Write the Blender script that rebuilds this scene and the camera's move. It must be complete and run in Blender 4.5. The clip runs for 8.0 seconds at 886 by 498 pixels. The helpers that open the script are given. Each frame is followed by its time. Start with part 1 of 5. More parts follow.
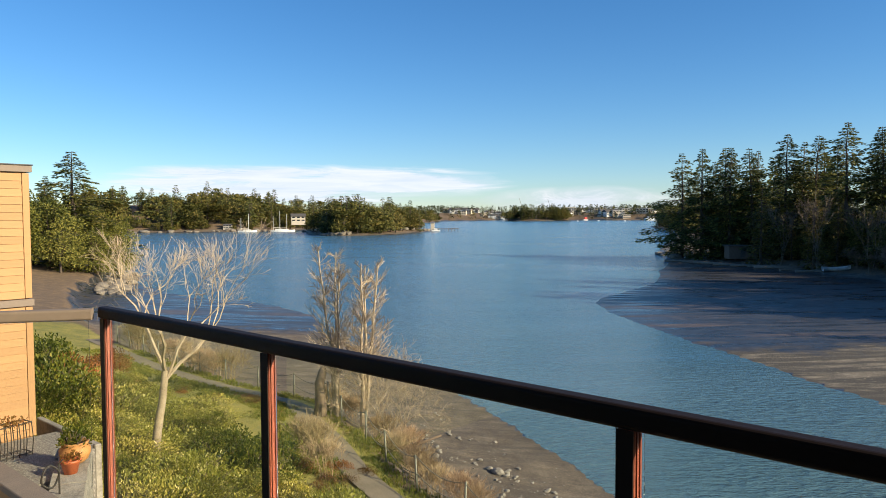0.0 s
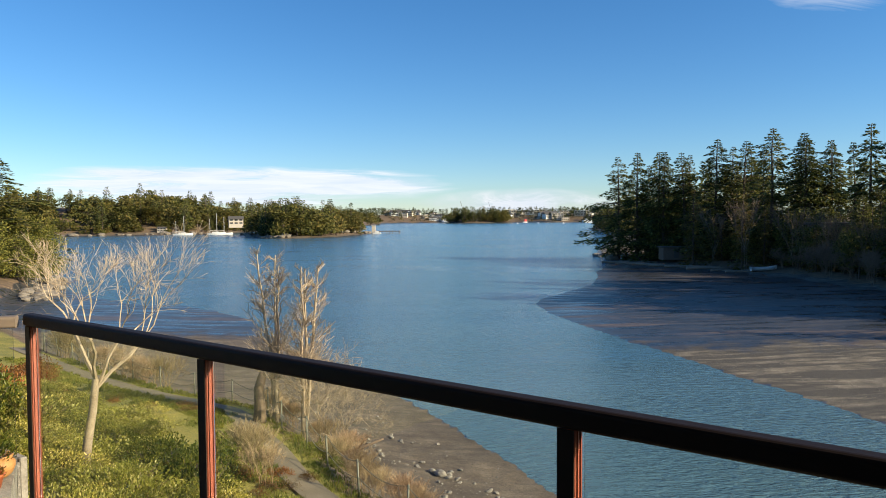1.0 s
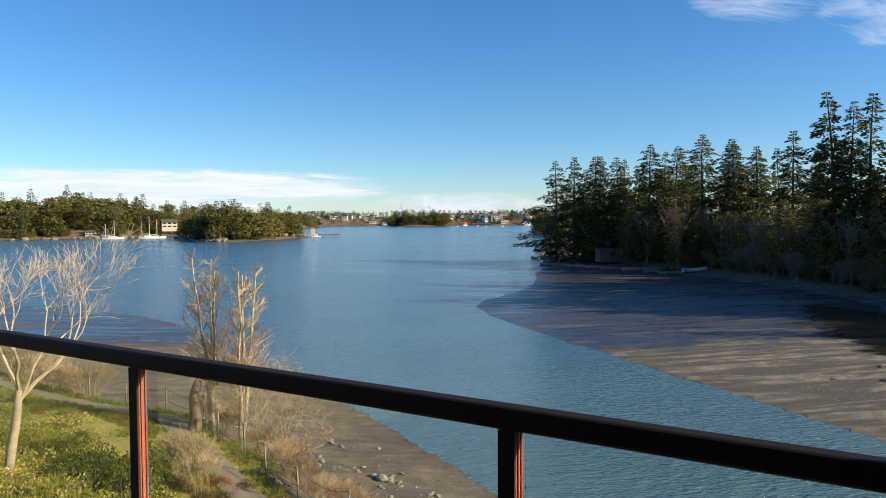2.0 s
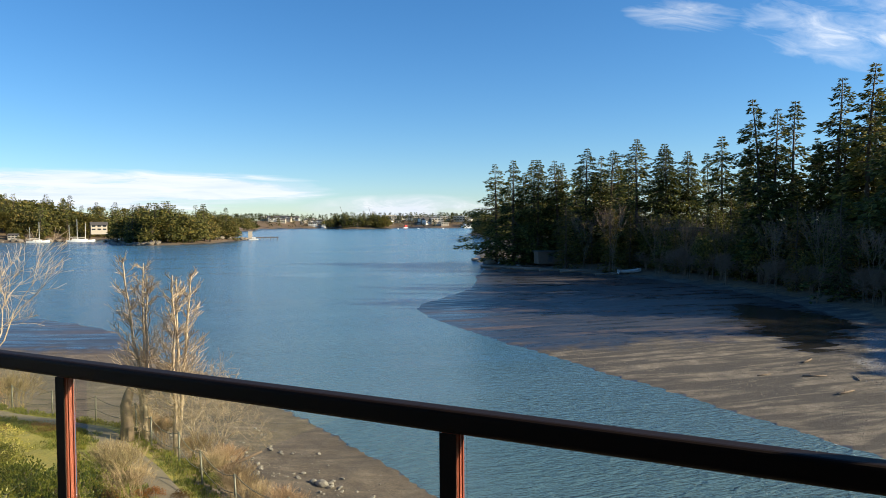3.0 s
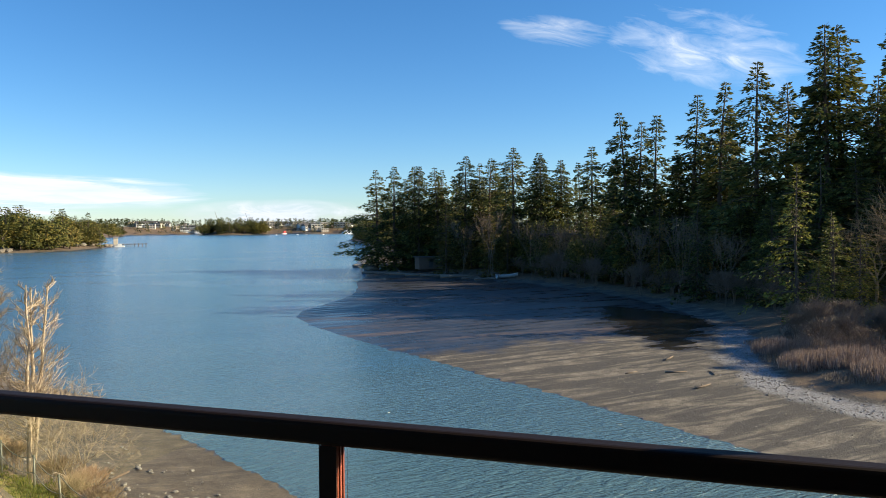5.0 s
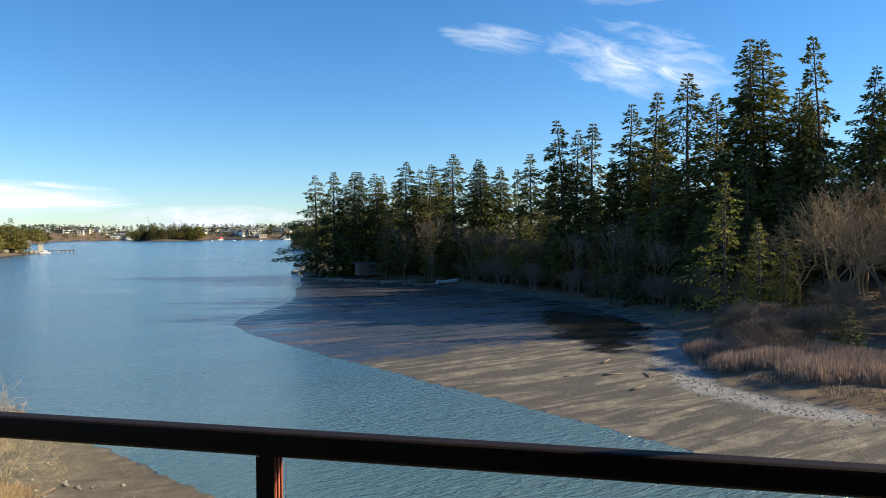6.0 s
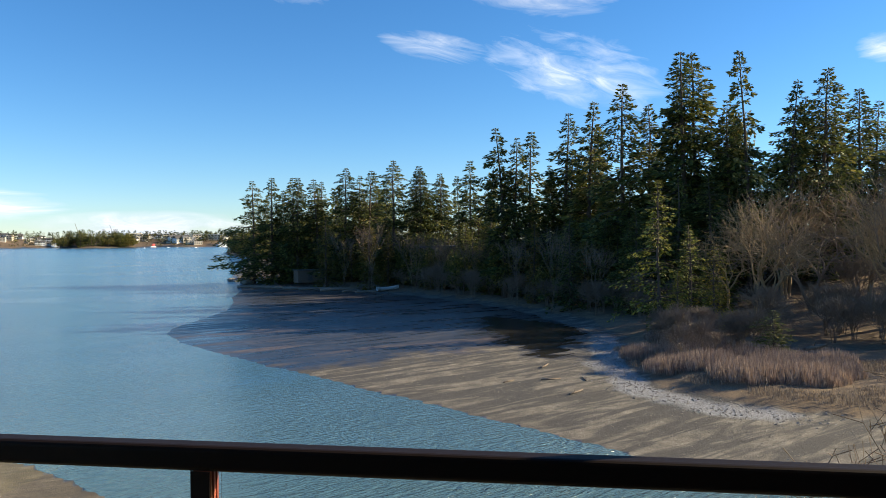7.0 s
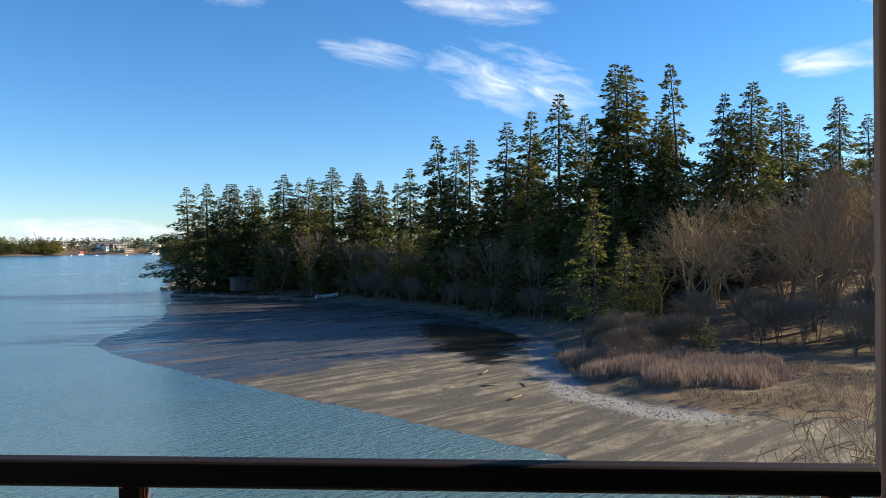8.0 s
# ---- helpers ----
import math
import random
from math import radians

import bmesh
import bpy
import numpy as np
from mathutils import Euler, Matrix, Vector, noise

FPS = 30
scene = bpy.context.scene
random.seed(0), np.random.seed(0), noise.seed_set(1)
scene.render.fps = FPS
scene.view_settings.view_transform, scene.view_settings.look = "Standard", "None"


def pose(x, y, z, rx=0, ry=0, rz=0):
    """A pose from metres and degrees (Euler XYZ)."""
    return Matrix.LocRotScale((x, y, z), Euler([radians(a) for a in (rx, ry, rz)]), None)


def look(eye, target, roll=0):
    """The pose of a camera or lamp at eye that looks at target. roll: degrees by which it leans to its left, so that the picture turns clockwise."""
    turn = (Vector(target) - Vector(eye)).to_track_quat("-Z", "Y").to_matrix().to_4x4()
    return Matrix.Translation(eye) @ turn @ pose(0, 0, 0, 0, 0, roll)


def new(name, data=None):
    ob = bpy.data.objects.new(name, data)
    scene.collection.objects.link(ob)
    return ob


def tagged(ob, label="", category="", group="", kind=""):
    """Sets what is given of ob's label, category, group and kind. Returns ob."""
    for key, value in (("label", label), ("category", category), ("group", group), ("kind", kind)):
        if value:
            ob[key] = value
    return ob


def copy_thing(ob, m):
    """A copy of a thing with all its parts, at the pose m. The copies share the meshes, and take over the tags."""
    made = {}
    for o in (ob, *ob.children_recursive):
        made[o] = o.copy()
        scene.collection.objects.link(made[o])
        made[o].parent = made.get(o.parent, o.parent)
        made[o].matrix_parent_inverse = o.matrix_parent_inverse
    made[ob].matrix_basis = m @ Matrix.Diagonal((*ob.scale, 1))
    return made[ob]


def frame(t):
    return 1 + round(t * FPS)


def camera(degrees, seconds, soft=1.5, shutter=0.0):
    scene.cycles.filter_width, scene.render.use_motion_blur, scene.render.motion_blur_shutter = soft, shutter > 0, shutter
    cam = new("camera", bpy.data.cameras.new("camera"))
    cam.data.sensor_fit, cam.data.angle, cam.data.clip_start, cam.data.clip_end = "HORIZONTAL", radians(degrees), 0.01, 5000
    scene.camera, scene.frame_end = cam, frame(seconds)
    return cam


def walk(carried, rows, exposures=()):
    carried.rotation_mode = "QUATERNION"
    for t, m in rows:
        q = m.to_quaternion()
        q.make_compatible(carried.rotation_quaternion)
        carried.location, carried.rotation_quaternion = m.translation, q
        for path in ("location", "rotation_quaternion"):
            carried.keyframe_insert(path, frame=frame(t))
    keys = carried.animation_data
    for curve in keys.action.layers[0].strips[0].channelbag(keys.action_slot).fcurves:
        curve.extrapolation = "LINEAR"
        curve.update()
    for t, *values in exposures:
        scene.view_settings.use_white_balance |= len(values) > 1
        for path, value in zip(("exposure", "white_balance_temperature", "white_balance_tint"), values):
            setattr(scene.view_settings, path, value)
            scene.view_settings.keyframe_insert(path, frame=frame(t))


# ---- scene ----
cam = camera(63.52, 8.0, soft=0.75)
EYE = 10.0  # the first eye's height over the water
ROWS = [
    (0.0, 0.0, 0.0, 0.0, 0.0, -2.6, 0.25),
    (0.5, -0.001, 0.001, 0.001, -2.33, -2.53, 0.31),
    (1.0, -0.002, 0.002, 0.001, -4.7, -2.43, 0.31),
    (1.5, -0.002, 0.004, 0.001, -7.09, -2.32, 0.34),
    (3.0, -0.003, 0.006, 0.003, -14.24, -2.04, 0.38),
    (3.5, -0.003, 0.007, 0.004, -16.61, -1.96, 0.40),
    (4.0, -0.001, 0.009, 0.005, -18.98, -1.86, 0.39),
    (4.5, 0.001, 0.013, 0.006, -21.36, -1.77, 0.37),
    (6.0, 0.004, 0.017, 0.008, -28.51, -1.19, 0.38),
    (6.5, 0.004, 0.020, 0.008, -30.9, -0.95, 0.41),
    (7.0, 0.006, 0.024, 0.009, -33.29, -0.69, 0.42),
    (7.5, 0.007, 0.026, 0.009, -35.69, -0.44, 0.44),
    (8.0, 0.009, 0.026, 0.009, -38.09, -0.15, 0.47),
]
walk(cam, [(t, pose(x, y, EYE + z, 90 + pitch, roll, yaw)) for t, x, y, z, yaw, pitch, roll in ROWS], [(0.0, 0.81, 5800, 8), (4.0, 0.93, 5800, 8), (8.0, 1.09, 5800, 8)])

# ---- world, sun ----
SUN_AZ, SUN_EL = 114.0, 25.0  # degrees clockwise from +y, and over the horizon
world = bpy.data.worlds.new("sky")
scene.world = world
world.use_nodes = True
wn = world.node_tree
wbg = wn.nodes["Background"]
sky = wn.nodes.new("ShaderNodeTexSky")
sky.sky_type, sky.sun_disc = "NISHITA", False
sky.sun_elevation, sky.sun_rotation = radians(SUN_EL), radians(SUN_AZ)
sky.air_density, sky.dust_density, sky.ozone_density, sky.altitude = 1.0, 0.05, 4.5, 0
deeper = wn.nodes.new("ShaderNodeHueSaturation")
deeper.inputs["Saturation"].default_value = 1.16
wn.links.new(sky.outputs[0], deeper.inputs["Color"])
wn.links.new(deeper.outputs[0], wbg.inputs[0])
wbg.inputs[1].default_value = 0.076
sun_lamp = bpy.data.lights.new("sun", "SUN")
sun_lamp.energy, sun_lamp.angle, sun_lamp.color = 5.0, radians(0.5), (1.0, 0.79, 0.48)
sun = new("sun", sun_lamp)
sa, se = radians(SUN_AZ), radians(SUN_EL)
sun.matrix_world = look((60 * math.sin(sa), 60 * math.cos(sa), 60), (60 * math.sin(sa) - math.sin(sa) * math.cos(se), 60 * math.cos(sa) - math.cos(sa) * math.cos(se), 60 - math.sin(se)))

# ---- materials ----


def nodes_of(name):
    m = bpy.data.materials.new(name)
    m.use_nodes = True
    t = m.node_tree
    return m, t, t.nodes["Principled BSDF"]


def add(t, kind, **sockets):
    n = t.nodes.new(kind)
    for k, v in sockets.items():
        n.inputs[k.replace("_", " ")].default_value = v
    return n


def ramp(t, src, stops):
    r = t.nodes.new("ShaderNodeValToRGB")
    e = r.color_ramp.elements
    while len(e) < len(stops):
        e.new(0.5)
    for el, (p, c) in zip(e, stops):
        el.position, el.color = p, (*c, 1)
    t.links.new(src, r.inputs[0])
    return r.outputs[0]


def coords(t, scale=(1, 1, 1), rot=(0, 0, 0), what="Object"):
    c = t.nodes.new("ShaderNodeTexCoord")
    m = t.nodes.new("ShaderNodeMapping")
    m.inputs["Scale"].default_value = scale
    m.inputs["Rotation"].default_value = rot
    t.links.new(c.outputs[what], m.inputs[0])
    return m.outputs[0]


def noisy(t, vec, scale, detail=4.0, rough=0.55, distort=0.0):
    n = add(t, "ShaderNodeTexNoise", Scale=scale, Detail=detail, Roughness=rough, Distortion=distort)
    if vec is not None:
        t.links.new(vec, n.inputs["Vector"])
    return n.outputs[0]


def mix(t, fac, a, b, blend="MIX"):
    n = t.nodes.new("ShaderNodeMix")
    n.data_type, n.blend_type = "RGBA", blend
    for sock, v in ((n.inputs[0], fac), (n.inputs[6], a), (n.inputs[7], b)):
        if isinstance(v, (int, float)):
            sock.default_value = v
        elif isinstance(v, tuple):
            sock.default_value = (*v, 1)
        else:
            t.links.new(v, sock)
    return n.outputs[2]


def maths(t, op, a, b=0.0, c=None, clamp=False):
    n = t.nodes.new("ShaderNodeMath")
    n.operation, n.use_clamp = op, clamp
    for i, v in enumerate((a, b) if c is None else (a, b, c)):
        if isinstance(v, (int, float)):
            n.inputs[i].default_value = v
        else:
            t.links.new(v, n.inputs[i])
    return n.outputs[0]


def bump(t, bsdf, height, strength=0.4, distance=0.02):
    b = add(t, "ShaderNodeBump", Strength=strength, Distance=distance)
    t.links.new(height, b.inputs["Height"])
    t.links.new(b.outputs[0], bsdf.inputs["Normal"])
    return b


def leafy(name, dark, light, dry=None, translucent=0.25, rough=0.6):
    """Leaves or needles: colour by tree and by leaf, some light through."""
    m, t, b = nodes_of(name)
    g = t.nodes.new("ShaderNodeNewGeometry")
    o = t.nodes.new("ShaderNodeObjectInfo")
    c = ramp(t, g.outputs["Random Per Island"], [(0.0, dark), (0.75, light)] + ([(1.0, dry)] if dry else []))
    h = t.nodes.new("ShaderNodeHueSaturation")
    t.links.new(c, h.inputs["Color"])
    t.links.new(maths(t, "MULTIPLY_ADD", o.outputs["Random"], 0.5, 0.75), h.inputs["Value"])
    t.links.new(maths(t, "MULTIPLY_ADD", o.outputs["Random"], -0.03, 0.515), h.inputs["Hue"])
    t.links.new(h.outputs[0], b.inputs["Base Color"])
    b.inputs["Roughness"].default_value = rough
    b.inputs["Specular IOR Level"].default_value = 0.3
    tr = t.nodes.new("ShaderNodeBsdfTranslucent")
    t.links.new(h.outputs[0], tr.inputs[0])
    ms = t.nodes.new("ShaderNodeMixShader")
    ms.inputs[0].default_value = translucent
    t.links.new(b.outputs[0], ms.inputs[1])
    t.links.new(tr.outputs[0], ms.inputs[2])
    t.links.new(ms.outputs[0], t.nodes["Material Output"].inputs[0])
    return m


def plain(name, stops, scale, rough=0.7, metal=0.0, bumps=0.3, dist=0.01, stretch=(1, 1, 1), fine=6.0, spec=0.5):
    """A worn surface: colours by a broad and a fine noise, with relief."""
    m, t, b = nodes_of(name)
    v = coords(t, stretch)
    n1, n2 = noisy(t, v, scale, 5, 0.6), noisy(t, v, scale * fine, 4, 0.6)
    s = maths(t, "ADD", maths(t, "MULTIPLY", n1, 0.6), maths(t, "MULTIPLY", n2, 0.4))
    k = len(stops) - 1
    c = ramp(t, s, [(0.3 + 0.4 * i / k, q) for i, q in enumerate(stops)])
    o = t.nodes.new("ShaderNodeObjectInfo")
    h = t.nodes.new("ShaderNodeHueSaturation")
    t.links.new(c, h.inputs["Color"])
    t.links.new(maths(t, "MULTIPLY_ADD", o.outputs["Random"], 0.16, 0.92), h.inputs["Value"])
    t.links.new(h.outputs[0], b.inputs["Base Color"])
    b.inputs["Metallic"].default_value = metal
    b.inputs["Specular IOR Level"].default_value = spec
    t.links.new(maths(t, "MULTIPLY_ADD", n2, 0.25, rough - 0.12), b.inputs["Roughness"])
    bump(t, b, s, bumps, dist)
    return m


# the spread from near black to olive paints shaded and sunlit needles
FIR = leafy("fir_needles", (0.020, 0.029, 0.009), (0.135, 0.145, 0.030), (0.28, 0.235, 0.055), 0.28)
# a brighter needle colour, with the sunlight on the cove firs put into it
OLIVE = leafy("sunlit_olive_needles", (0.045, 0.056, 0.014), (0.25, 0.245, 0.042), (0.38, 0.33, 0.07), 0.32)
FIR_YELLOW = leafy("yellowing_needles", (0.07, 0.085, 0.014), (0.22, 0.19, 0.025), (0.32, 0.23, 0.035), 0.35)
CEDAR = leafy("autumn_needles", (0.08, 0.07, 0.016), (0.2, 0.14, 0.03), (0.26, 0.15, 0.04), 0.3)
BROADLEAF = leafy("broad_leaves", (0.045, 0.052, 0.013), (0.17, 0.155, 0.032), (0.27, 0.20, 0.05), 0.28)
HEDGE = leafy("hedge_leaves", (0.05, 0.07, 0.010), (0.18, 0.19, 0.022), (0.34, 0.30, 0.05), 0.3, 0.35)
# the palest leaf colour carries the pale yellow highlights of the sun
GOLDEN = leafy("golden_cover_leaves", (0.17, 0.165, 0.022), (0.46, 0.42, 0.07), (0.72, 0.62, 0.22), 0.3, 0.35)
RUSSET = leafy("russet_leaves", (0.16, 0.08, 0.02), (0.30, 0.16, 0.035), (0.35, 0.10, 0.03), 0.3, 0.5)
GRASS = leafy("grass_blades", (0.08, 0.11, 0.012), (0.22, 0.24, 0.03), (0.36, 0.28, 0.07), 0.3, 0.6)
REED = leafy("dry_reeds", (0.15, 0.115, 0.09), (0.30, 0.235, 0.18), (0.42, 0.33, 0.24), 0.25, 0.8)
PINK_TWIGS = leafy("pinkish_twigs", (0.24, 0.155, 0.09), (0.48, 0.35, 0.20), (0.58, 0.44, 0.26), 0.1, 0.8)
BARK = plain("conifer_bark", [(0.05, 0.035, 0.025), (0.13, 0.10, 0.075)], 3.0, 0.9, bumps=0.8, dist=0.04, stretch=(3, 3, 0.5))
PALE_BARK = plain("pale_bark", [(0.20, 0.145, 0.09), (0.42, 0.33, 0.22), (0.54, 0.45, 0.32)], 4.0, 0.85, bumps=0.6, dist=0.02)
GREY_TWIG = plain("grey_brown_twigs", [(0.11, 0.08, 0.055), (0.26, 0.19, 0.13)], 2.0, 0.9, bumps=0.4)
BROWN_TWIG = plain("brown_twigs", [(0.20, 0.13, 0.060), (0.42, 0.29, 0.14)], 2.0, 0.9, bumps=0.4)
RAIL_PAINT = plain("dark_brown_rail_paint", [(0.013, 0.008, 0.006), (0.020, 0.012, 0.009)], 12, 0.6, bumps=0.05, dist=0.002, spec=0.15)
POST_PAINT = plain("red_brown_post_paint", [(0.15, 0.038, 0.019), (0.19, 0.048, 0.024)], 14, 0.5, bumps=0.06, dist=0.002)
SIDING = plain("ochre_painted_siding", [(0.42, 0.235, 0.10), (0.47, 0.27, 0.115)], 2.0, 0.75, bumps=0.15, dist=0.004, stretch=(1, 1, 8))
TRIM = plain("grey_brown_painted_trim", [(0.20, 0.155, 0.12), (0.27, 0.21, 0.16)], 3, 0.7, bumps=0.1)
SOFFIT = plain("dark_brown_soffit", [(0.05, 0.035, 0.025), (0.08, 0.055, 0.04)], 4, 0.8, bumps=0.2, dist=0.003, stretch=(1, 8, 1))
DECKING = plain("dark_deck_membrane", [(0.05, 0.045, 0.04), (0.08, 0.07, 0.06)], 4, 0.85, bumps=0.2)
COLUMN = plain("taupe_painted_wall", [(0.27, 0.19, 0.145), (0.33, 0.235, 0.18)], 4, 0.8, bumps=0.25, dist=0.003)
STONE = plain("grey_brown_stone", [(0.13, 0.115, 0.095), (0.30, 0.27, 0.22), (0.40, 0.37, 0.31)], 2.2, 0.85, bumps=0.8, dist=0.05)
GRAVEL = plain("grey_gravel", [(0.05, 0.045, 0.035), (0.22, 0.20, 0.17), (0.5, 0.47, 0.40)], 26, 0.9, bumps=0.9, dist=0.03)
ASPHALT = plain("worn_asphalt_path", [(0.17, 0.14, 0.09), (0.27, 0.22, 0.145)], 1.4, 0.9, bumps=0.4, dist=0.01)
STEEL = plain("galvanised_steel", [(0.16, 0.16, 0.12), (0.24, 0.24, 0.19)], 6, 0.6, 0.3, bumps=0.1)
TERRACOTTA = plain("terracotta", [(0.50, 0.23, 0.07), (0.62, 0.32, 0.11)], 6, 0.55, bumps=0.2)
RED_CLAY = plain("red_glazed_clay", [(0.42, 0.10, 0.03), (0.55, 0.15, 0.05)], 6, 0.5, bumps=0.2)
WHITE = plain("white_paint", [(0.68, 0.67, 0.63), (0.80, 0.79, 0.75)], 2, 0.5, bumps=0.05)
IRON = plain("black_iron", [(0.02, 0.018, 0.016), (0.05, 0.04, 0.03)], 10, 0.6, bumps=0.2)
DRIFT = plain("bleached_driftwood", [(0.12, 0.09, 0.065), (0.28, 0.22, 0.16)], 2, 0.85, bumps=0.6, dist=0.03, stretch=(6, 1, 6))
SHED_WOOD = plain("weathered_brown_boards", [(0.10, 0.07, 0.05), (0.19, 0.14, 0.10)], 2, 0.85, bumps=0.4, stretch=(6, 6, 0.6))
ROOF_GREY = plain("dark_grey_roofing", [(0.06, 0.055, 0.05), (0.12, 0.11, 0.10)], 2, 0.85, bumps=0.4)
RED_PAINT = plain("red_painted_steel", [(0.55, 0.06, 0.05), (0.62, 0.09, 0.07)], 1, 0.6, bumps=0.1)
DARK_ROCK = plain("dark_shore_rock", [(0.07, 0.06, 0.05), (0.22, 0.19, 0.15), (0.30, 0.26, 0.20)], 0.8, 0.85, bumps=0.8, dist=0.2)
CREAM = plain("cream_stucco", [(0.50, 0.43, 0.33), (0.62, 0.55, 0.44)], 1, 0.8, bumps=0.1)


def glass_material(name, tint=(0.97, 0.985, 0.97)):
    m, t, b = nodes_of(name)
    t.nodes.remove(b)
    gl = t.nodes.new("ShaderNodeBsdfGlass")
    gl.inputs["Color"].default_value = (*tint, 1)
    gl.inputs["Roughness"].default_value = 0.0
    gl.inputs["IOR"].default_value = 1.5
    t.links.new(gl.outputs[0], t.nodes["Material Output"].inputs[0])
    return m


GLASS = glass_material("clear_glass")
m_, t_, b_ = nodes_of("dark_window_glass")
b_.inputs["Base Color"].default_value = (0.02, 0.025, 0.03, 1)
b_.inputs["Roughness"].default_value = 0.05
WINDOW = m_


def water_material():
    m, t, b = nodes_of("tidal_water")
    broad = noisy(t, coords(t, (0.012, 0.05, 1), (0, 0, 0.25)), 1.0, 4, 0.55, 0.8)
    # sky reflection put into the colour: far water bluer, near water greener
    far_blue = ramp(t, broad, [(0.3, (0.056, 0.150, 0.250)), (0.7, (0.080, 0.175, 0.270))])
    near_green = ramp(t, broad, [(0.3, (0.095, 0.170, 0.205)), (0.7, (0.120, 0.195, 0.225))])
    place = t.nodes.new("ShaderNodeSeparateXYZ")
    t.links.new(coords(t), place.inputs[0])
    c = mix(t, maths(t, "MULTIPLY_ADD", place.outputs[1], 1 / 55.0, -0.30, clamp=True), near_green, far_blue)
    t.links.new(c, b.inputs["Base Color"])
    b.inputs["IOR"].default_value = 1.50
    # calm slicks lie in long bands between the rippled stretches
    calm = ramp(t, broad, [(0.38, (0.35,) * 3), (0.50, (1.0,) * 3)])
    gust = noisy(t, coords(t, (0.05, 0.11, 1), (0, 0, 0.3)), 1.0, 3, 0.6, 0.4)
    w1 = noisy(t, coords(t, (1.0, 3.4, 1), (0, 0, 0.22)), 1.0, 3, 0.55, 0.7)
    w2 = noisy(t, coords(t, (3.6, 10.0, 1), (0, 0, 0.10)), 1.0, 3, 0.6, 0.5)
    w3 = noisy(t, coords(t, (0.10, 0.34, 1), (0, 0, 0.35)), 1.0, 2, 0.5)
    hgt = maths(t, "ADD", maths(t, "ADD", maths(t, "MULTIPLY", w1, 0.21), maths(t, "MULTIPLY", w2, 0.08)), maths(t, "MULTIPLY", w3, 0.12))
    bp = bump(t, b, hgt, 1.0, 1.25)
    t.links.new(maths(t, "MULTIPLY", calm, ramp(t, gust, [(0.3, (0.65,) * 3), (0.65, (1.0,) * 3)])), bp.inputs["Strength"])
    t.links.new(ramp(t, broad, [(0.36, (0.10,) * 3), (0.52, (0.16,) * 3)]), b.inputs["Roughness"])
    return m


WATER = water_material()


def ground_material():
    m, t, b = nodes_of("shore_ground")
    v = coords(t)

    def attr(name):
        a = t.nodes.new("ShaderNodeAttribute")
        a.attribute_name = name
        return a.outputs["Fac"]

    veg, dry, shell, lawn, pool = attr("veg"), attr("dry"), attr("shell"), attr("lawn"), attr("pool")
    edge = maths(t, "MULTIPLY_ADD", noisy(t, v, 0.5, 6, 0.65), 0.7, -0.35)
    n_broad = noisy(t, coords(t, (0.045, 0.20, 1), (0, 0, -0.22)), 1.0, 5, 0.55, 0.9)
    n_rill = noisy(t, coords(t, (0.10, 0.85, 1), (0, 0, -0.15)), 1.0, 5, 0.6, 0.6)
    n_mid = noisy(t, v, 0.9, 6, 0.65)
    n_fine = noisy(t, v, 9.0, 6, 0.7)
    grit = noisy(t, v, 26.0, 3, 0.7)
    # bars of tan sand stand out of dark wet mud
    bars = ramp(t, maths(t, "ADD", maths(t, "MULTIPLY", n_broad, 0.7), maths(t, "MULTIPLY", n_rill, 0.3)), [(0.54, (0, 0, 0)), (0.64, (0.8,) * 3)])
    mud = ramp(t, maths(t, "ADD", maths(t, "MULTIPLY", n_rill, 0.6), maths(t, "MULTIPLY", n_mid, 0.4)),
               [(0.35, (0.014, 0.016, 0.019)), (0.5, (0.038, 0.039, 0.042)), (0.66, (0.078, 0.070, 0.063))])
    mud = mix(t, bars, mud, ramp(t, n_mid, [(0.35, (0.09, 0.062, 0.043)), (0.65, (0.17, 0.118, 0.080))]))
    both = maths(t, "ADD", maths(t, "MULTIPLY", n_mid, 0.4), maths(t, "ADD", maths(t, "MULTIPLY", n_fine, 0.3), maths(t, "MULTIPLY", grit, 0.3)))
    sand = ramp(t, both, [(0.38, (0.055, 0.047, 0.035)), (0.5, (0.15, 0.125, 0.090)), (0.62, (0.32, 0.275, 0.20))])
    white = ramp(t, maths(t, "ADD", maths(t, "MULTIPLY", n_fine, 0.5), maths(t, "MULTIPLY", grit, 0.5)), [(0.42, (0.085, 0.080, 0.075)), (0.62, (0.42, 0.41, 0.40))])
    floor_ = ramp(t, both, [(0.38, (0.06, 0.042, 0.026)), (0.52, (0.16, 0.105, 0.055)), (0.64, (0.30, 0.20, 0.09))])
    turf = ramp(t, both, [(0.38, (0.11, 0.12, 0.018)), (0.5, (0.27, 0.24, 0.036)), (0.63, (0.44, 0.33, 0.075))])

    def soft(a, lo=0.35, hi=0.65):
        s = maths(t, "ADD", a, edge)
        return ramp(t, s, [(lo, (0, 0, 0)), (hi, (1, 1, 1))])

    dry_f, shell_f, veg_f, lawn_f = soft(dry), soft(shell), soft(veg), soft(lawn)
    pool_f = soft(maths(t, "ADD", pool, maths(t, "MULTIPLY_ADD", n_rill, 1.6, -0.85)))
    # strand lines drawn out along the beach: grit bands that also paint shadow streaks
    bands = noisy(t, coords(t, (0.13, 0.85, 1), (0, 0, 0.55)), 1.0, 6, 0.62, 0.7)
    sand = mix(t, ramp(t, bands, [(0.42, (0, 0, 0)), (0.53, (0.92,) * 3)]), sand, ramp(t, grit, [(0.4, (0.020, 0.018, 0.015)), (0.62, (0.075, 0.064, 0.050))]))
